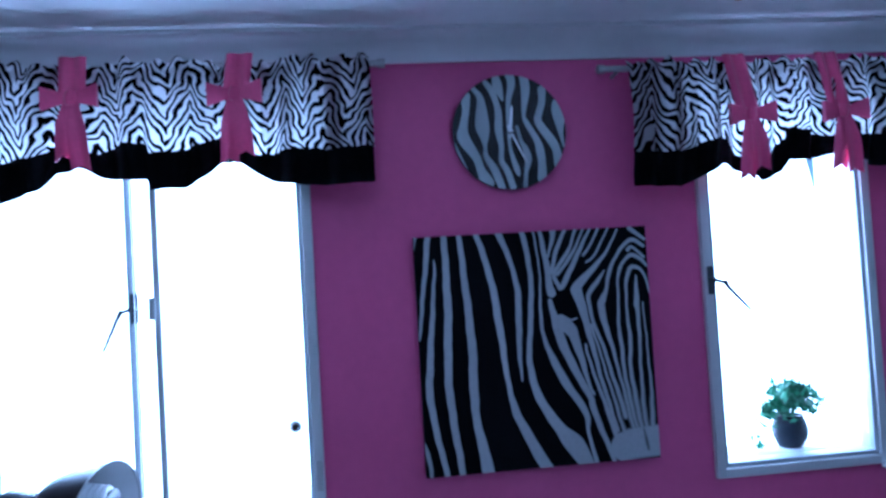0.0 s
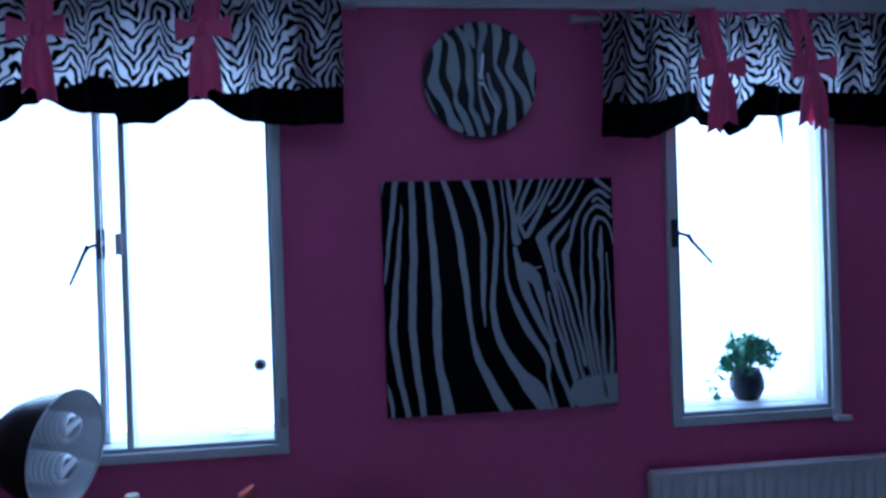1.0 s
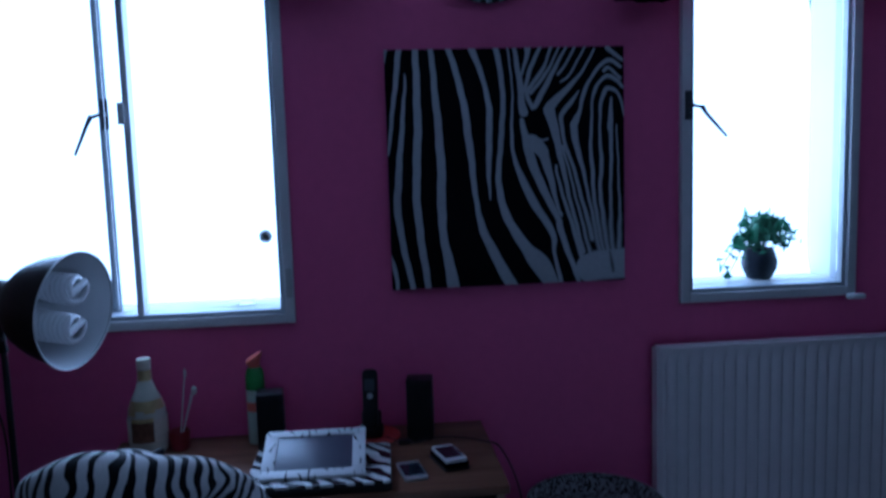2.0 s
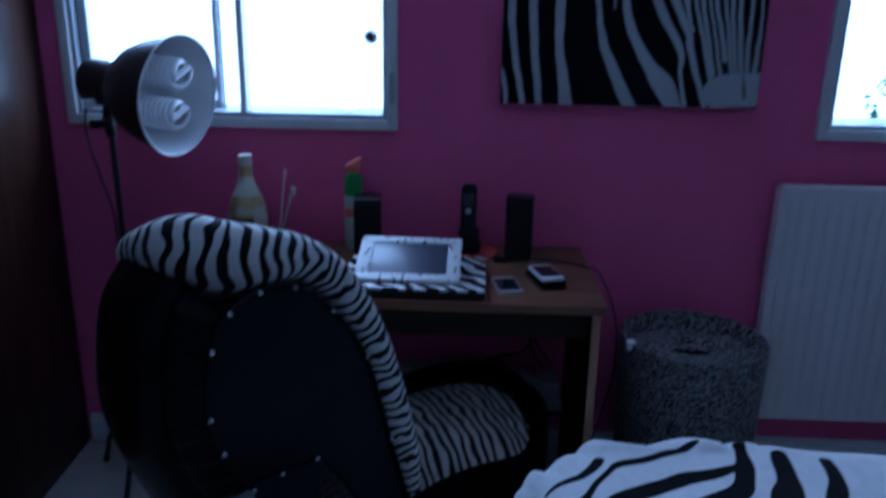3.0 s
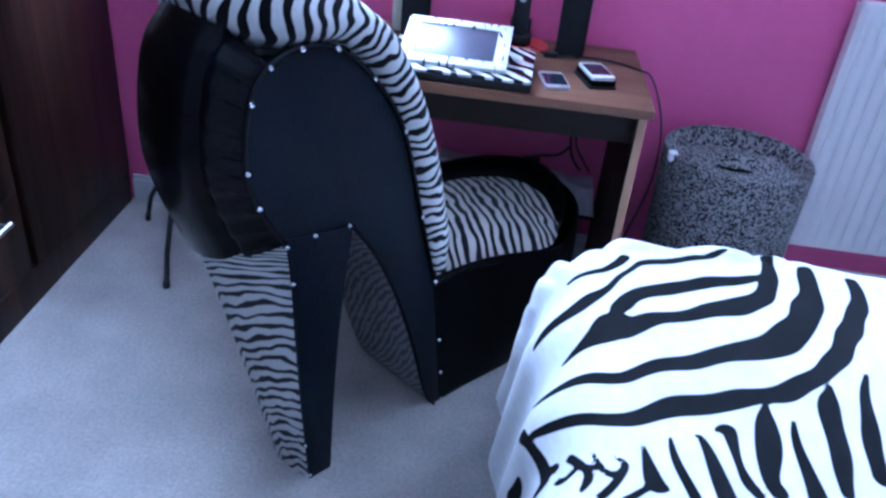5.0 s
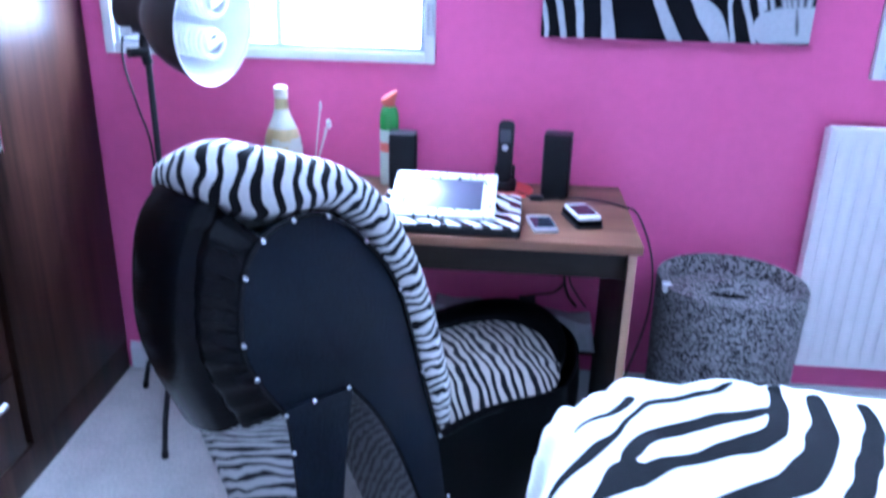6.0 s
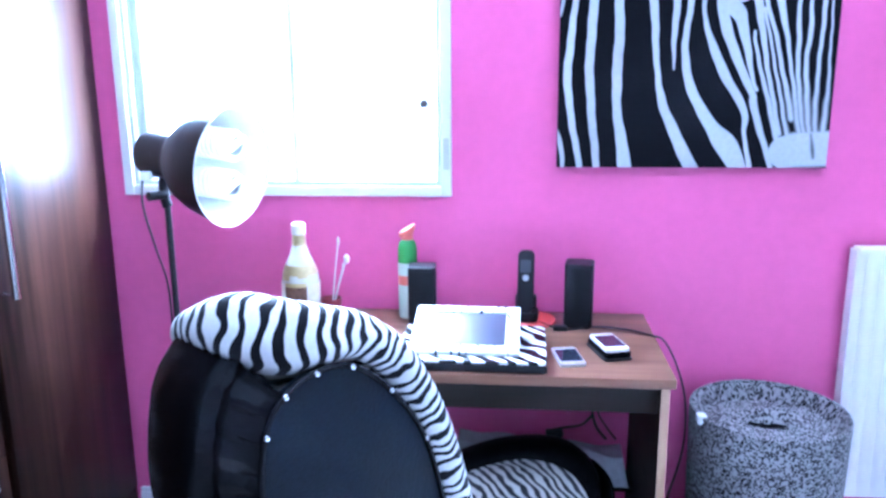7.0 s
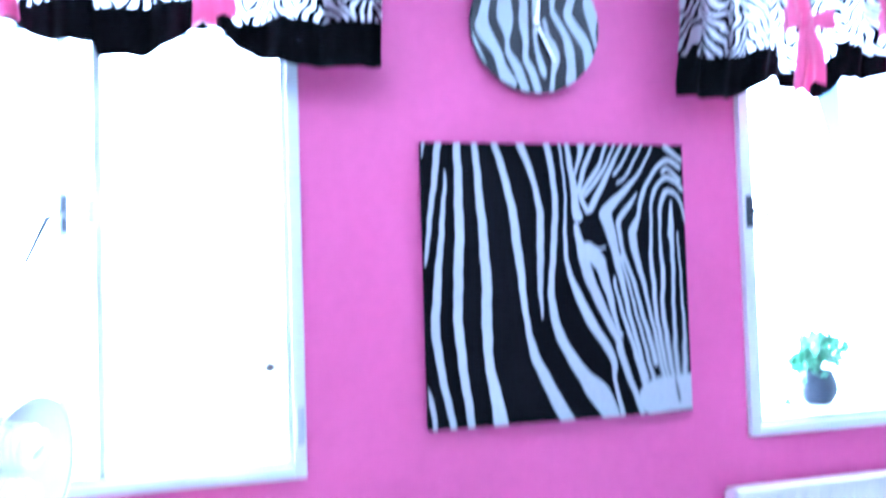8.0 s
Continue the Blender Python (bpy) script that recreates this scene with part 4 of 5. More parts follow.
shoe_chair()


# ---- bed ----
def bed():
    """A bed whose foot end stands near the desk, under a plush zebra throw."""
    x0, x1, y0, y1, top = 0.03, 1.10, -2.95, -0.84, 0.560
    b = thing("bed", "low bed with deep blue fabric base and white sheet", "bed", (0, 0, 0))
    part("base", box(x0 + 0.03, y0, 0.03, x1, y1 - 0.05, 0.30, 0.02), BLUECLOTH, b, "deep blue fabric base")
    part("mattress", box(x0 + 0.02, y0, 0.301, x1, y1 - 0.04, 0.50, 0.05, seg=4), WHITECLOTH, b, "white sheeted mattress")
    for x in (x0 + 0.08, x1 - 0.08):
        for y in (y0 + 0.08, y1 - 0.13):
            part("leg", tube([(x, y, 0.0), (x, y, 0.031)], 0.02, 12), BLACKPLASTIC, b)
    t = thing("zebra_throw", "thick white plush throw with bold black zebra stripes on bed", "throw", (0, 0, 0))
    # footprint wider than the bed so that the edges fall over it
    ax0, ax1, ay0, ay1 = -0.30, 1.35, -2.95, -0.53
    nx, ny = 260, 330

    def surf(a, b):
        px, py = ax0 + (ax1 - ax0) * a, ay0 + (ay1 - ay0) * b
        # the edge is a rounded corner; cloth beyond it rolls over and falls
        ex, ey = max(0.0, x0 + 0.24 - px), max(0.0, py - (y1 - 0.24))
        dist = math.hypot(ex, ey)
        out = max(0.0, dist - 0.13)
        ox2 = max(0.0, px - (x1 - 0.05))
        r = 0.13

        def roll(o):
            ang = min(o / r, 1.45)
            return r * math.sin(ang) + max(0, o - 1.45 * r) * 0.12, r * (1 - math.cos(ang)) + max(0, o - 1.45 * r) * 0.99
        side, fall = roll(out)
        sx2, dx2 = roll(ox2)
        x, y = px, py
        if out:
            x = (px + ex if ex else px) - ex / dist * (0.13 + side)
            y = (py - ey if ey else py) + ey / dist * (0.13 + side)
        if ox2:
            x = x1 - 0.05 + sx2
        ox, oy = out * ex / max(dist, 1e-6), out * ey / max(dist, 1e-6)
        z = top + 0.02 - fall - dx2
        puff = 0.030 * math.exp(-(((px - 0.45) / 0.40) ** 2 + ((py + 1.25) / 0.34) ** 2))
        wave = 0.008 * noise.noise(Vector((px * 3.1, py * 2.7, 0.3))) + 0.005 * noise.noise(Vector((px * 8, py * 8, 1.3)))
        ripple = 0.016 * math.sin(px * 38 + 1.5 * math.sin(px * 9)) * smooth(oy / 0.1) * smooth((0.5 - px) / 0.3)
        ripple2 = 0.012 * math.sin(py * 30) * smooth(ox / 0.12)
        ruff = 0.018 * abs(math.sin(31 * px + 17 * py + 2 * math.sin(11 * px))) * smooth(oy / 0.04) * smooth((0.12 - oy) / 0.06) * smooth((0.62 - px) / 0.2)
        return (x - ripple2, y + ripple, max(0.10, z + puff + wave + ruff))
    part("lining", sheet(lambda a, b: tuple(c - d for c, d in zip(surf(a, b), (-0.004, 0.004, 0.012))), 80, 90), WHITECLOTH, t, "plain white backing")
    ob = part("throw", sheet(surf, nx, ny, thick=0.0), PLUSH, t, "plush pile with zebra stripes")
    a = np.repeat(np.linspace(0, 1, nx + 1), ny + 1)
    b2 = np.tile(np.linspace(0, 1, ny + 1), nx + 1)
    px, py = ax0 + (ax1 - ax0) * a, ay0 + (ay1 - ay0) * b2
    set_print(ob, -throw_print(px, py))


def throw_print(x, y):
    """Stripes of the throw in plan: long hooked bands, then a comb of tapering ones towards the head."""
    hooks_1 = [
        [(0.06, -1.074, 0.004), (0.112, -1.057, 0.009), (0.144, -1.039, 0.009), (0.179, -0.985, 0.013)],
        [(-0.003, -1.225, 0.004), (0.065, -1.186, 0.018), (0.102, -1.153, 0.017), (0.134, -1.116, 0.008), (0.191, -1.029, 0.007), (0.233, -0.994, 0.011), (0.344, -0.938, 0.01), (0.388, -0.91, 0.007)],
        [(0.037, -1.3, 0.003), (0.093, -1.276, 0.013), (0.145, -1.226, 0.034), (0.161, -1.23, 0.027), (0.207, -1.204, 0.019), (0.257, -1.184, 0.016), (0.367, -1.128, 0.028), (0.438, -1.058, 0.02), (0.478, -0.898, 0.011)],
        [(0.128, -1.234, 0.018), (0.144, -1.199, 0.009), (0.161, -1.162, 0.018), (0.197, -1.125, 0.019), (0.331, -1.047, 0.021), (0.443, -1.005, 0.012)],
    ]
    bands_1 = [
        [(-0.047, -1.346, 0.003), (0.007, -1.368, 0.009), (0.103, -1.368, 0.014), (0.146, -1.36, 0.013), (0.191, -1.333, 0.015), (0.334, -1.274, 0.022), (0.386, -1.249, 0.028), (0.427, -1.22, 0.034), (0.466, -1.167, 0.025), (0.494, -1.113, 0.028), (0.524, -1.035, 0.022), (0.539, -0.943, 0.015)],
        [(-0.007, -1.438, 0.003), (0.015, -1.445, 0.009), (0.098, -1.457, 0.013), (0.138, -1.452, 0.014), (0.179, -1.438, 0.017), (0.226, -1.411, 0.021), (0.311, -1.386, 0.021), (0.359, -1.368, 0.016), (0.41, -1.347, 0.021), (0.463, -1.304, 0.016), (0.506, -1.25, 0.019), (0.554, -1.166, 0.021), (0.597, -1.081, 0.017), (0.623, -1.006, 0.016), (0.627, -0.957, 0.012)],
    ]
    comb_1 = [
        [(0.364, -1.383, 0.003), (0.35, -1.446, 0.019), (0.338, -1.532, 0.013), (0.343, -1.559, 0.014)],
        [(0.395, -1.413, 0.003), (0.389, -1.475, 0.009), (0.392, -1.557, 0.013)],
        [(0.47, -1.325, 0.003), (0.455, -1.398, 0.018), (0.437, -1.547, 0.01)],
        [(0.539, -1.288, 0.004), (0.513, -1.377, 0.012), (0.492, -1.505, 0.014)],
        [(0.28, -1.449, 0.006), (0.296, -1.452, 0.011), (0.297, -1.514, 0.007), (0.302, -1.546, 0.009), (0.314, -1.57, 0.008)],
        [(0.244, -1.467, 0.003), (0.253, -1.48, 0.007), (0.272, -1.576, 0.013)],
        [(0.209, -1.482, 0.003), (0.212, -1.528, 0.008), (0.227, -1.585, 0.01)],
    ]
    curls_1 = [
        [(0.164, -1.499, 0.003), (0.176, -1.567, 0.012), (0.188, -1.579, 0.007)],
        [(0.173, -1.574, 0.005), (0.131, -1.606, 0.006)],
        [(0.125, -1.528, 0.003), (0.14, -1.546, 0.006), (0.104, -1.605, 0.006)],
        [(0.089, -1.525, 0.004), (0.11, -1.56, 0.006), (0.128, -1.561, 0.006)],
        [(0.05, -1.518, 0.007), (0.08, -1.554, 0.006), (0.086, -1.573, 0.007), (0.082, -1.593, 0.004)],
        [(0.064, -1.546, 0.006), (0.05, -1.56, 0.006), (0.038, -1.555, 0.007)],
        [(0.08, -1.551, 0.006), (0.098, -1.552, 0.006)],
        [(-0.023, -1.423, 0.011), (-0.01, -1.456, 0.009), (0.002, -1.525, 0.014), (-0.006, -1.542, 0.011), (-0.02, -1.55, 0.013)],
        [(0.008, -1.52, 0.007), (0.023, -1.521, 0.01)],
        [(-0.082, -1.47, 0.015), (-0.118, -1.464, 0.016)],
    ]
    # the fall at the foot, and the part that no one passes close to
    fall = [
        [(0.0, -0.86, 0.010), (0.07, -0.81, 0.014), (0.12, -0.74, 0.012)],
        [(0.16, -0.82, 0.008), (0.24, -0.78, 0.016), (0.30, -0.70, 0.012)],
        [(0.40, -0.78, 0.008), (0.48, -0.74, 0.014), (0.55, -0.68, 0.010)],
    ]
    far = [
        [(0.80, -0.88, 0.020), (0.80, -1.05, 0.028), (0.77, -1.24, 0.026), (0.74, -1.45, 0.018), (0.72, -1.70, 0.012)],
        [(0.92, -0.88, 0.018), (0.90, -1.10, 0.028), (0.86, -1.40, 0.022), (0.82, -1.75, 0.012)],
        [(1.04, -0.88, 0.018), (1.03, -1.15, 0.028), (0.98, -1.55, 0.020), (0.93, -1.9, 0.012)],
    ]
    for k in range(8):
        far.append([(0.0 + 0.11 * k, -1.85, 0.010), (0.05 + 0.11 * k, -2.15, 0.022), (0.02 + 0.11 * k, -2.45, 0.020), (0.08 + 0.11 * k, -2.75, 0.012)])
    wob = 0.002 * np.sin(x * 61 + y * 37)
    return stripe_field(x + wob, y + 0.003 * np.sin(x * 53), fall, far, hooks_1, bands_1, comb_1, curls_1)


bed()


# ---- studio lamp ----
def studio_lamp():
    """A tripod light with a deep reflector and two spiral tubes."""
    l = thing("studio_lamp", "black tripod studio lamp with white-lined bowl reflector", "lamp", (-1.062, -0.25, 0))
    part("pole", tube([(0, 0, 0.10), (0, 0, 0.62)], 0.0115, 14), BLACKMETAL, l)
    part("pole", tube([(0, 0, 0.60), (0, 0, 1.13)], 0.0085, 14), BLACKMETAL, l)
    part("collar", lathe([(0.012, 0), (0.018, 0.004), (0.018, 0.035), (0.012, 0.04)], 18, m=pose(0, 0, 0.59)), BLACKPLASTIC, l)
    part("knob", tube([(0.015, -0.01, 0.61), (0.04, -0.03, 0.61)], 0.008, 10), BLACKPLASTIC, l)
    part("hub", lathe([(0.012, 0), (0.022, 0.004), (0.022, 0.045), (0.012, 0.05)], 18, m=pose(0, 0, 0.30)), BLACKPLASTIC, l)
    part("hub", lathe([(0.012, 0), (0.02, 0.004), (0.02, 0.03), (0.012, 0.034)], 18, m=pose(0, 0, 0.12)), BLACKPLASTIC, l)
    for x, y in ((0.036, -0.249), (-0.190, 0.120), (0.214, 0.130)):
        leg = part("leg", tube([(x * 0.08, y * 0.08, 0.33), (x * 0.85, y * 0.85, 0.10), (x, y, 0.008)], 0.008, 10), BLACKMETAL, l)
        part("rubber_foot", tube([(x * 0.985, y * 0.985, 0.020), (x, y, 0.0)], 0.010, 10), BLACKPLASTIC, leg)
        part("brace", tube([(x * 0.07, y * 0.07, 0.135), (x * 0.62, y * 0.62, 0.165)], 0.005, 8), BLACKMETAL, l)
    d = Vector((0.952, -0.300, -0.10)).normalized()
    a = Vector((-0.054, 0.020, 1.235))
    m = Matrix.Translation(a) @ d.to_track_quat("Z", "Y").to_matrix().to_4x4()
    body = [(0.0, 0.0), (0.050, 0.0), (0.058, 0.006), (0.060, 0.03), (0.060, 0.085), (0.063, 0.10), (0.085, 0.122), (0.112, 0.155), (0.134, 0.205), (0.148, 0.262), (0.153, 0.286)]
    part("housing", lathe(body, 48, m=m), BLACKMETAL, l, "matt black bowl housing")
    inner = [(0.1525, 0.288), (0.156, 0.290), (0.157, 0.286), (0.1535, 0.284)]
    bowl = [(0.153, 0.2855), (0.1445, 0.262), (0.130, 0.205), (0.108, 0.158), (0.080, 0.126), (0.045, 0.115), (0.0, 0.112)]
    r = part("reflector", lathe(bowl, 48, m=m), WHITEIN, l, "white inner reflector")
    part("lip", lathe(inner + inner[:1], 48, m=m), WHITEIN, r, "pale rolled rim")

    def spiral(cx, cy, length):
        pts = []
        for k in range(145):
            q = k / 144
            ang = 2 * math.pi * 4.6 * (q if q < 0.5 else 1 - q) * 2 + (0 if q < 0.5 else math.pi)
            z = 0.150 + length * (1 - abs(2 * q - 1))
            rad = 0.033 if 0.04 < q < 0.96 else 0.018
            pts.append((cx + rad * math.cos(ang), cy + rad * math.sin(ang), z))
        bm = tube(pts, 0.0092, 10)
        bmesh.ops.transform(bm, matrix=m, verts=bm.verts)
        return bm
    for cx, cy in ((0.004, 0.054), (-0.004, -0.050)):
        b = part("bulb", spiral(cx, cy, 0.142), BULB, l, "white spiral fluorescent tube")
        part("lamp_base", lathe([(0.017, 0.113), (0.019, 0.125), (0.021, 0.160), (0.018, 0.166), (0.0, 0.166)], 18, m=m @ pose(cx, cy, 0)), WHITEPLASTIC, b)
    part("tilt_bracket", tube([(0, 0, 1.09), (-0.006, -0.002, 1.13), (0.0, 0.0, 1.185)], 0.014, 12, 8), BLACKPLASTIC, l)
    part("tilt_knob", tube([(0.0, -0.004, 1.125), (-0.03, -0.045, 1.125)], 0.013, 12), BLACKPLASTIC, l)
    part("switch", box(-0.045, -0.052, 1.168, -0.018, -0.034, 1.192, 0.004), WHITEPLASTIC, l, "small white rocker switch")
    part("cord", tube([(-0.058, 0.0, 1.20), (-0.060, -0.02, 1.10), (-0.035, -0.02, 0.98), (-0.012, -0.012, 0.86), (-0.012, -0.012, 0.62), (-0.014, -0.010, 0.36)], 0.0032, 8, 40), CABLE, l)


studio_lamp()


# ---- things on the desk ----
T = 0.740


def speaker(x, y, rz, h):
    s = thing("speaker", "small black cloth-fronted desktop speaker on desk", "speaker", (x, y, T), rz, group="desktop speakers")
    part("cabinet", slab(rounded(0.078, 0.075, 0.012), h, 0.004, m=pose(0, 0, 0.004)), BLACKPLASTIC, s)
    bm = sheet(lambda a, b: (-0.033 + 0.066 * a, -0.0385 - 0.008 * math.sin(math.pi * a) * math.sin(math.pi * min(1, b * 1.0)) ** 0.5, 0.014 + (h - 0.022) * b), 14, 14, thick=0.003)
    part("grille", bm, MESHCLOTH, s, "black speaker cloth")
    part("base", slab(rounded(0.070, 0.068, 0.012), 0.005, m=pose(0, 0, 0)), BLACKPLASTIC, s)


speaker(-0.380, -0.150, 4, 0.168)
speaker(0.060, -0.135, -8, 0.180)


def laptop():
    l = thing("laptop", "closed laptop in a zebra print skin on desk", "laptop", (-0.225, -0.372, T), -1)
    part("body", slab(rounded(0.375, 0.285, 0.014), 0.020, 0.004), BLACKPLASTIC, l, "black laptop body")
    lid = slab(rounded(0.371, 0.281, 0.014), 0.008, 0.003, m=pose(0, 0, 0.0205))
    part("lid", uv_top(lid), ZEBRA_TECH, l, "glossy zebra lid")
    part("hinge", tube([(-0.13, 0.142, 0.018), (0.13, 0.142, 0.018)], 0.006, 10), BLACKPLASTIC, l)


def uv_top(bm):
    layer = bm.loops.layers.uv.verify()
    for f in bm.faces:
        for loop in f.loops:
            loop[layer].uv = (loop.vert.co.x, loop.vert.co.y)
    return bm


laptop()


def tablet():
    t = thing("tablet_frame", "tilted digital photo frame with white zebra border on laptop", "photo frame", m=pose(-0.240, -0.385, 0.797, 19, 0, -1))
    rim = bmesh.new()
    for a in ((-0.135, -0.095, 0.135, -0.066), (-0.135, 0.068, 0.135, 0.095), (-0.135, -0.066, -0.100, 0.068), (0.100, -0.066, 0.135, 0.068)):
        box(a[0], a[1], 0.0, a[2], a[3], 0.013, 0.002, rim)
    part("border", uv_top(rim), ZEBRA_TECH2, t, "white border with black zebra flecks")
    part("screen", box(-0.100, -0.066, 0.002, 0.100, 0.068, 0.010, 0.0005), LCD, t, "satin grey screen")
    part("back", box(-0.128, -0.090, -0.012, 0.128, 0.090, 0.001, 0.003), BLACKPLASTIC, t)
    part("stand", box(-0.03, 0.035, -0.050, 0.03, 0.045, -0.010, 0.002), BLACKPLASTIC, t)


ZEBRA_TECH2 = striped("zebra_border_gloss", 260.0, 0.05, (0.02, 0.02, 0.025), (0.82, 0.82, 0.83), turn=1.4, rough=0.2, sheen=0.0, width=0.0, gap=0.9)
tablet()


def smartphone(x, y, rz, z, w, h, th, mat, label):
    p = thing("smartphone", label, "phone", (x, y, z), rz, group="phones on the desk")
    part("body", slab(rounded(w, h, 0.010), th, 0.002), mat, p)
    part("screen", slab(rounded(w * 0.86, h * 0.66, 0.002), 0.0008, m=pose(0, 0, th)), SCREEN, p, "dark glass screen")
    part("button", lathe([(0.0048, 0), (0.0048, 0.0008), (0, 0.0008)], 14, m=pose(0, -h * 0.41, th)), SILVERPLASTIC, p)


smartphone(0.016, -0.402, 10, T, 0.064, 0.122, 0.008, SILVERPLASTIC, "white smartphone with dark screen lying on desk")
dock = thing("phone_wallet", "thick black phone wallet lying on desk", "phone case", (0.122, -0.350, T), 16)
part("cover", slab(rounded(0.074, 0.136, 0.010), 0.006, 0.002), BLACKPLASTIC, dock)
part("pad", slab(rounded(0.068, 0.130, 0.010), 0.014, 0.003, m=pose(0, 0, 0.0062)), BLACKCLOTH, dock)
smartphone(0.122, -0.350, 16, T + 0.0205, 0.062, 0.122, 0.009, WHITEPLASTIC, "white smartphone lying on a black wallet")

mat_r = thing("coaster", "round red plastic coaster under the phone base", "coaster", (-0.088, -0.105, T))
part("disc", lathe([(0.0, 0.0), (0.085, 0.0), (0.088, 0.003), (0.085, 0.0065), (0.080, 0.005), (0.0, 0.005)], 40), RED, mat_r)


def cordless():
    p = thing("cordless_phone", "black cordless handset standing in its charging base", "telephone", (-0.088, -0.108, T + 0.0052), -4)
    part("base", slab(rounded(0.072, 0.078, 0.022), 0.030, 0.008), BLACKPLASTIC, p)
    part("cradle", box(-0.030, 0.004, 0.028, 0.030, 0.030, 0.070, 0.008), BLACKPLASTIC, p)
    h = part("handset", slab(rounded(0.046, 0.178, 0.016), 0.024, 0.006, m=pose(0, 0.006, 0.112, 80, 0, 0)), BLACKPLASTIC, p, "black handset")
    part("display", slab(rounded(0.030, 0.036, 0.003), 0.001, m=pose(0, -0.010, 0.160, 80, 0, 0) @ pose(0, 0, 0.0135)), DARKSTEEL, h, "dark grey display")
    part("navigation_key", lathe([(0.009, 0.0), (0.0085, 0.002), (0.005, 0.0025), (0.0, 0.002)], 20, m=pose(0, -0.0045, 0.125, 80, 0, 0) @ pose(0, 0, 0.0135)), SILVERPLASTIC, h)
    for r in range(4):
        for k in range(3):
            part("key", slab(rounded(0.009, 0.006, 0.002), 0.0012, m=pose(0, 0.001, 0.104 - 0.0105 * r, 80, 0, 0) @ pose(-0.012 + 0.012 * k, 0, 0.0165)), DARKSTEEL, h)


cordless()


def spray_can():
    s = thing("spray_can", "green and white air freshener can with coral cap", "spray can", (-0.430, -0.085, T), 12)
    body = part("can", lathe([(0.026, 0.0), (0.028, 0.003), (0.028, 0.10)], 32), CANWHITE, s, "pale printed can")
    part("band", lathe([(0.0283, 0.100), (0.0283, 0.128)], 32), CANRED, s, "coral label band")
    part("band", lathe([(0.0280, 0.128), (0.0283, 0.165)], 32), CANWHITE, s)
    part("shoulder", lathe([(0.0283, 0.165), (0.0280, 0.205), (0.024, 0.222), (0.017, 0.232), (0.0, 0.232)], 32), GREEN, s, "green shoulder")
    cap = lathe([(0.0165, 0.228), (0.0175, 0.244), (0.0225, 0.250), (0.0245, 0.258), (0.0235, 0.264), (0.0, 0.266)], 28)
    for v in cap.verts:
        # the push top slopes up to one side
        v.co.z += 0.55 * v.co.x * smooth((v.co.z - 0.238) / 0.012)
    part("cap", cap, CANRED, s, "coral sloping push cap")


spray_can()


def bottle():
    b = thing("bottle", "pale glass bottle with gold foil neck and paper label", "bottle", (-0.745, -0.100, T))
    part("glass", lathe([(0.0, 0.0), (0.050, 0.0), (0.055, 0.006), (0.056, 0.09), (0.053, 0.125), (0.042, 0.160), (0.028, 0.190), (0.021, 0.215), (0.018, 0.245), (0.0, 0.246)], 36), BOTTLE, b)
    part("foil", lathe([(0.022, 0.205), (0.0195, 0.235), (0.0185, 0.248)], 28), GOLDFOIL, b, "crumpled gold foil")
    part("cap", lathe([(0.0195, 0.246), (0.0205, 0.250), (0.0205, 0.276), (0.018, 0.279), (0.0, 0.279)], 28), LABEL, b, "pale yellow cap")
    part("collar_label", lathe([(0.0425, 0.160), (0.0515, 0.132)], 36), GOLDFOIL, b)
    part("label", lathe([(0.0565, 0.035), (0.0567, 0.105)], 36), LABEL, b, "worn paper label")
    for a0, a1, zl, zh, mat, lab in ((-0.62, 0.55, 0.040, 0.100, BROWNPRINT, "brown picture on label"), (-0.62, 0.55, 0.100, 0.112, GOLDFOIL, "gold band"), (-0.9, -0.35, 0.118, 0.140, GOLDFOIL, "gold blossom print"), (0.1, 0.7, 0.126, 0.150, GOLDFOIL, "gold blossom print")):
        part("print_bar", sheet(lambda a, e: (0.0578 * (1 - 2.6 * max(0, zl + (zh - zl) * e - 0.105)) * math.sin(a0 + (a1 - a0) * a), -0.0578 * (1 - 2.6 * max(0, zl + (zh - zl) * e - 0.105)) * math.cos(a0 + (a1 - a0) * a), zl + (zh - zl) * e), 12, 4), mat, b, lab)


bottle()

holder = thing("stem_holder", "small dark red pot with thin pale stems on desk", "pot", (-0.655, -0.105, T))
part("cup", lathe([(0.0, 0.0), (0.024, 0.0), (0.027, 0.004), (0.031, 0.055), (0.029, 0.058), (0.026, 0.054), (0.022, 0.006), (0.0, 0.006)], 28), DARKRED, holder)
for dx, dy, hz, ball in ((0.022, 0.02, 0.225, 0.004), (0.052, -0.01, 0.180, 0.008), (0.036, 0.012, 0.15, 0.003)):
    st = part("stem", tube([(0, 0, 0.008), (dx * 0.5, dy * 0.5, hz * 0.55), (dx, dy, hz)], 0.0022, 8, 10), STEMW, holder, "thin pale stem")
    part("tip", lathe([(0.0, -0.018), (ball, -0.010), (ball * 1.1, 0.004), (0.0, 0.014)], 12, m=pose(dx, dy, hz)), STEMW, st)

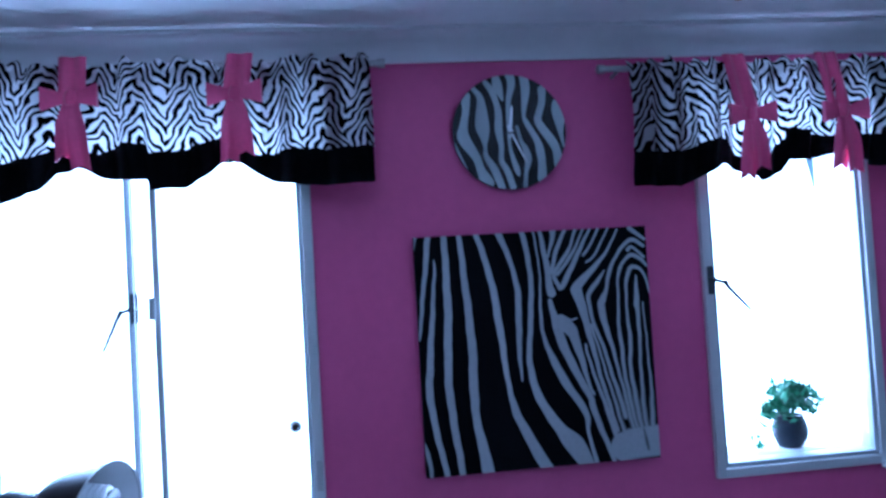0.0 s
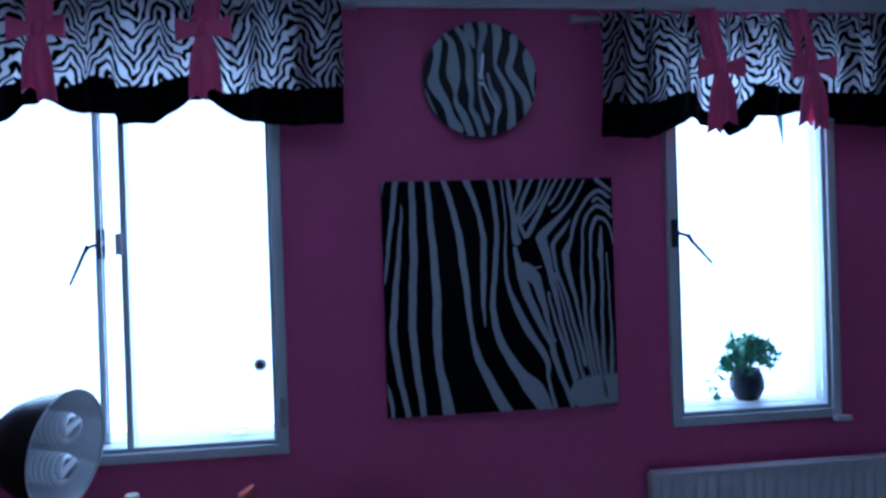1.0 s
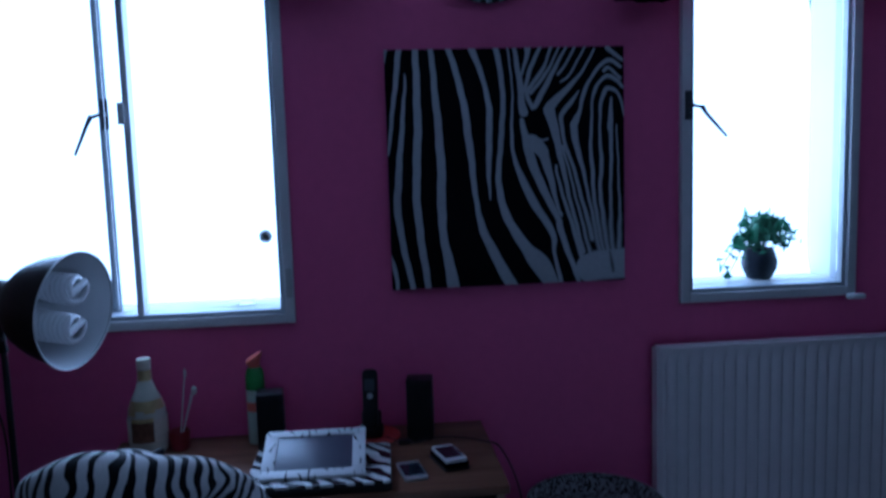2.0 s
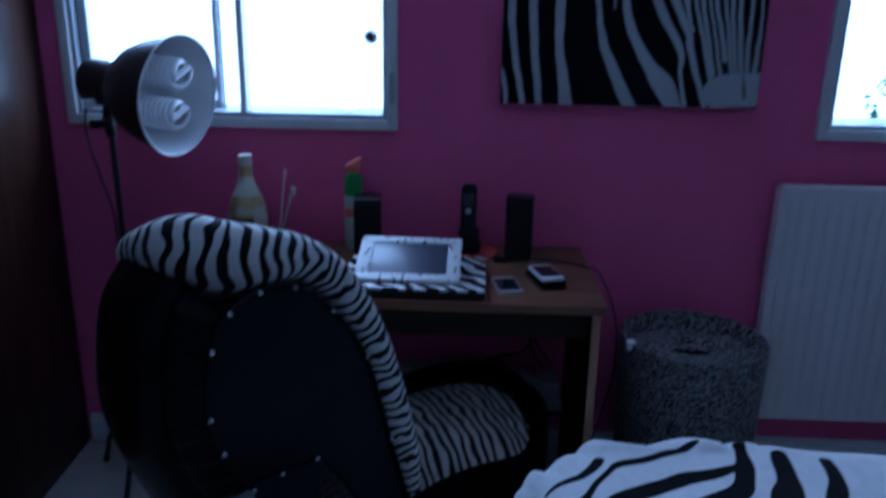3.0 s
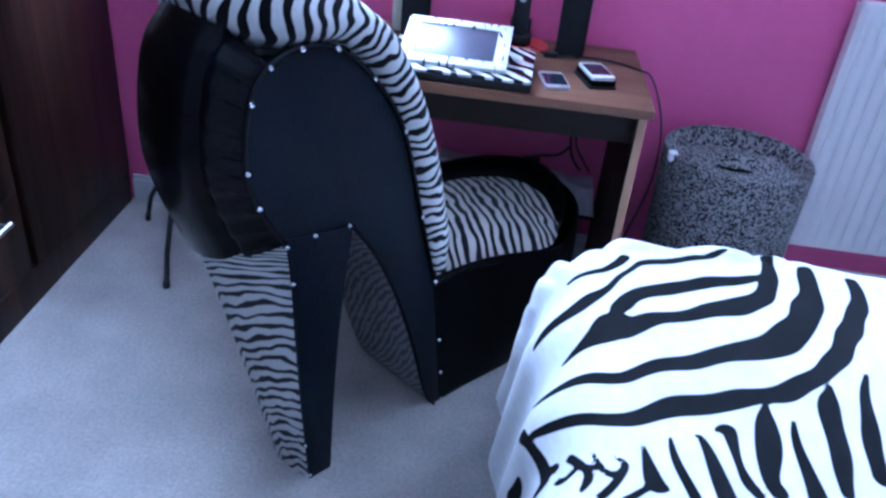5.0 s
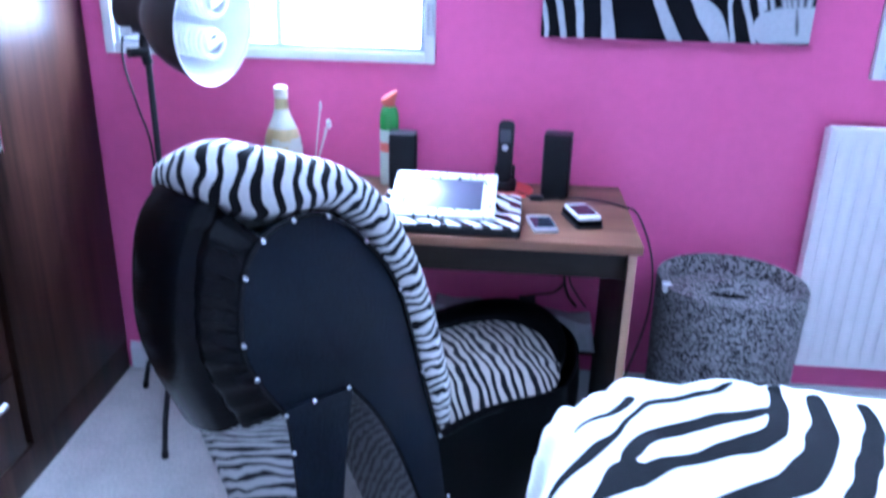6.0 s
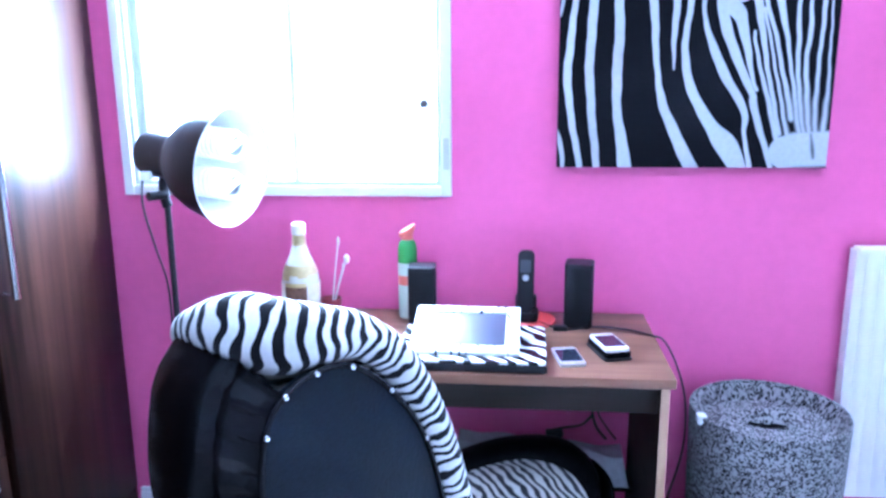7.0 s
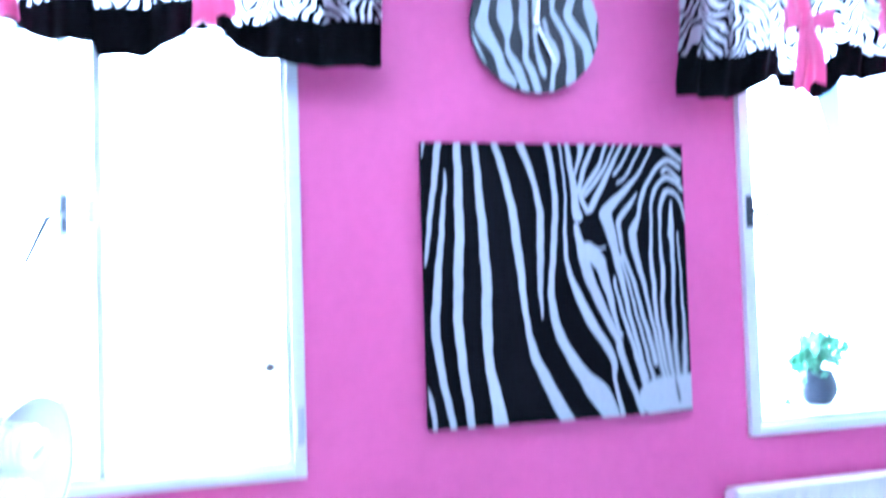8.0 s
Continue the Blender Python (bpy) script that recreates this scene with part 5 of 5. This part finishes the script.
cable = thing("power_cable", "thin black power cable trailing over desk edge", "cable", (0, 0, 0))
part("lead", tube([(-0.050, -0.130, T + 0.004), (0.02, -0.19, T + 0.004), (0.10, -0.160, T + 0.004), (0.18, -0.175, T + 0.004), (0.245, -0.225, T + 0.005), (0.280, -0.25, T - 0.004), (0.318, -0.262, 0.66), (0.342, -0.26, 0.56), (0.346, -0.24, 0.42), (0.335, -0.14, 0.22), (0.31, -0.06, 0.01)], 0.0028, 8, 70), CABLE, cable)
part("plug_block", box(-0.012, -0.198, T, 0.026, -0.176, T + 0.014, 0.004), CABLE, cable)
tangle = thing("cable_tangle", "loose black leads hanging below the desk", "cable", (0, 0, 0))
for k in range(2):
    part("lead", tube([(0.112 + 0.022 * k, -0.045, 0.716), (0.112 + 0.024 * k, -0.05, 0.56), (0.116 + 0.016 * k, -0.055, 0.45), (0.130 + 0.03 * k, -0.06, 0.395), (0.158 + 0.03 * k, -0.075, 0.362)], 0.0040 - 0.0012 * k, 8, 40), CABLE, tangle)
part("lead", tube([(0.118, -0.055, 0.43), (0.085, -0.07, 0.405), (0.03, -0.08, 0.398), (-0.01, -0.085, 0.388), (0.012, -0.09, 0.380)], 0.0040, 8, 40), CABLE, tangle)
part("plug_block", box(-0.022, -0.105, 0.376, 0.030, -0.075, 0.392, 0.005), CABLE, tangle)

bag = thing("folded_cloth", "crumpled pale grey cloth on the low shelf", "cloth", (0, 0, 0.2385))


def cloth(a, b):
    x, y = -0.30 + 0.522 * a, -0.138 + 0.112 * b
    hgt = 0.120 * smooth(min(a, 1 - a) * 30) * smooth(min(b, 1 - b) * 6)
    return (x, y, 0.002 + hgt * (0.95 + 0.16 * noise.noise(Vector((x * 11, y * 14, 0.0)))) * (0.78 + 0.34 * (1 - a)))


part("fabric", sheet(cloth, 60, 36, thick=0.002), GREYCLOTH, bag)


# ---- laundry bin ----
def laundry_bin():
    b = thing("laundry_bin", "round leopard print plush laundry bin with sunken lid", "laundry bin", (0.560, -0.255, 0))
    part("wall", lathe([(0.180, 0.0), (0.190, 0.01), (0.196, 0.20), (0.201, 0.45), (0.203, 0.535), (0.200, 0.549), (0.192, 0.555)], 64), LEOPARD, b, "leopard print plush side")

    def lid(a, r):
        th = 2 * math.pi * a
        x, y = 0.193 * r * math.cos(th), 0.193 * r * math.sin(th)
        dip = 0.045 * smooth((1 - r) * 6)
        slot = math.exp(-((x - 0.005) / 0.062) ** 4 - ((y - 0.012 + 0.12 * x) / 0.020) ** 2)
        hump = 0.026 * math.exp(-((x - 0.02) / 0.09) ** 2 - ((y - 0.055) / 0.03) ** 2)
        return (x, y, 0.555 - dip - 0.022 * slot + hump + 0.004 * math.sin(3 * th) * r)
    part("lid", sheet(lid, 96, 40, uv=lambda a, r: (0.2 * r * math.cos(2 * math.pi * a), 0.2 * r * math.sin(2 * math.pi * a)), closed_u=True), LEOPARD, b, "sagging leopard print lid")
    part("piping", tube([(0.197 * math.cos(2 * math.pi * k / 64), 0.197 * math.sin(2 * math.pi * k / 64), 0.553) for k in range(65)], 0.006, 8), LEOPARD, b)
    # black sheet laid in the dent stands for the shade inside the hole
    part("slot_shade", sheet(lambda a, r: (0.005 + 0.052 * r * math.cos(2 * math.pi * a), 0.011 - 0.0062 * r * math.cos(2 * math.pi * a) + 0.015 * r * math.sin(2 * math.pi * a), 0.5035 - 0.010 * (1 - r)), 36, 4, closed_u=True), BLACKCLOTH, b, "black sheet for the shade inside the lid slot")
    part("label_tab", box(-0.200, -0.075, 0.537, -0.176, -0.046, 0.561, 0.004), WHITECLOTH, b, "small white fabric tab")


laundry_bin()


# ---- window sill things ----
def ivy():
    p = thing("potted_ivy", "trailing green ivy in a dark glazed pot on the sill", "plant", (1.258, 0.130, 1.1305))
    part("pot", lathe([(0.0, 0.0), (0.034, 0.0), (0.040, 0.004), (0.058, 0.035), (0.061, 0.060), (0.052, 0.092), (0.047, 0.100), (0.050, 0.108), (0.044, 0.108), (0.040, 0.098), (0.0, 0.092)], 36), POT, p, "dark glazed round pot")
    rnd = random.Random(5)
    stems, leaves = bmesh.new(), bmesh.new()
    leaf = [(0, -0.3), (0.35, -0.45), (0.30, -0.05), (0.75, 0.10), (0.35, 0.35), (0.0, 1.0), (-0.35, 0.35), (-0.75, 0.10), (-0.30, -0.05), (-0.35, -0.45)]
    for k in range(44):
        th = rnd.uniform(0, 2 * math.pi)
        if k < 3:
            th, reach, rise, fall = (0.15, 0.15, 0.10, 0.02) if k == 0 else (3.0, 0.13, 0.05, -0.06) if k == 1 else (3.3, 0.12, 0.02, -0.09)
        else:
            reach, rise = rnd.uniform(0.035, 0.135), rnd.uniform(0.04, 0.125)
            fall = rise - rnd.uniform(0.0, 0.09)
        dirx, diry = math.cos(th), 0.55 * math.sin(th)
        pts = spline([(0.01 * dirx, 0.01 * diry, 0.095), (0.45 * reach * dirx, 0.45 * reach * diry, 0.095 + rise), (reach * dirx, reach * diry, 0.10 + fall)], 12)
        tube(pts, 0.0014, 5, 0, True, stems)
        for q in pts[4::2] + [pts[-1]]:
            s = rnd.uniform(0.019, 0.036)
            m = Matrix.Translation(Vector(q) + Vector((rnd.uniform(-1, 1), rnd.uniform(-1, 1), rnd.uniform(-0.6, 1))) * 0.012) @ Euler((rnd.uniform(0.2, 1.5), rnd.uniform(-0.7, 0.7), rnd.uniform(0, 6.28))).to_matrix().to_4x4()
            vs = [leaves.verts.new(m @ Vector((x * s, y * s, -0.25 * s * abs(x)))) for x, y in leaf]
            mid = leaves.verts.new(m @ Vector((0, 0.1 * s, 0.04 * s)))
            for i in range(len(vs)):
                leaves.faces.new((mid, vs[i], vs[(i + 1) % len(vs)]))
    part("stem", stems, LEAF, p)
    part("foliage", leaves, LEAF, p, "lobed green ivy leaves", smooth=False)


ivy()
cup = thing("suction_hook", "small dark suction hook stuck on window glass", "hook", (-0.388, 0.0195, 1.352))
part("cup", lathe([(0.020, 0.0), (0.019, 0.002), (0.012, 0.006), (0.0, 0.008)], 24, m=pose(0, 0, 0, 90, 0, 0)), STEMW, cup, "pale rubber rim")
part("button", lathe([(0.011, 0.005), (0.0125, 0.009), (0.010, 0.014), (0.0, 0.016)], 20, m=pose(0, 0, 0, 90, 0, 0)), AMBER_DARK, cup, "dark brown centre")
tum = thing("glass_tumbler", "small clear glass tumbler on the window sill", "glass", (-0.470, 0.120, 1.1305))
part("glass", lathe([(0.0, 0.0), (0.026, 0.0), (0.033, 0.085), (0.031, 0.086), (0.025, 0.006), (0.0, 0.006)], 28), PANE, tum)

# ---- ceiling light ----
pend = thing("ceiling_light", "small amber and brass ceiling pendant light", "light", (0.600, -0.93, 2.53))
part("rose", lathe([(0.0, 0.0), (0.055, 0.0), (0.055, -0.008), (0.030, -0.022), (0.0, -0.024)], 32), GLOSS, pend)
part("stem", tube([(0, 0, -0.02), (0, 0, -0.16)], 0.005, 10), AMBER, pend, "brass stem")
part("finial", lathe([(0.0, -0.235), (0.008, -0.232), (0.012, -0.222), (0.007, -0.212), (0.018, -0.202), (0.026, -0.185), (0.020, -0.165), (0.006, -0.155), (0.0, -0.155)], 24), AMBER, pend, "turned amber finial")
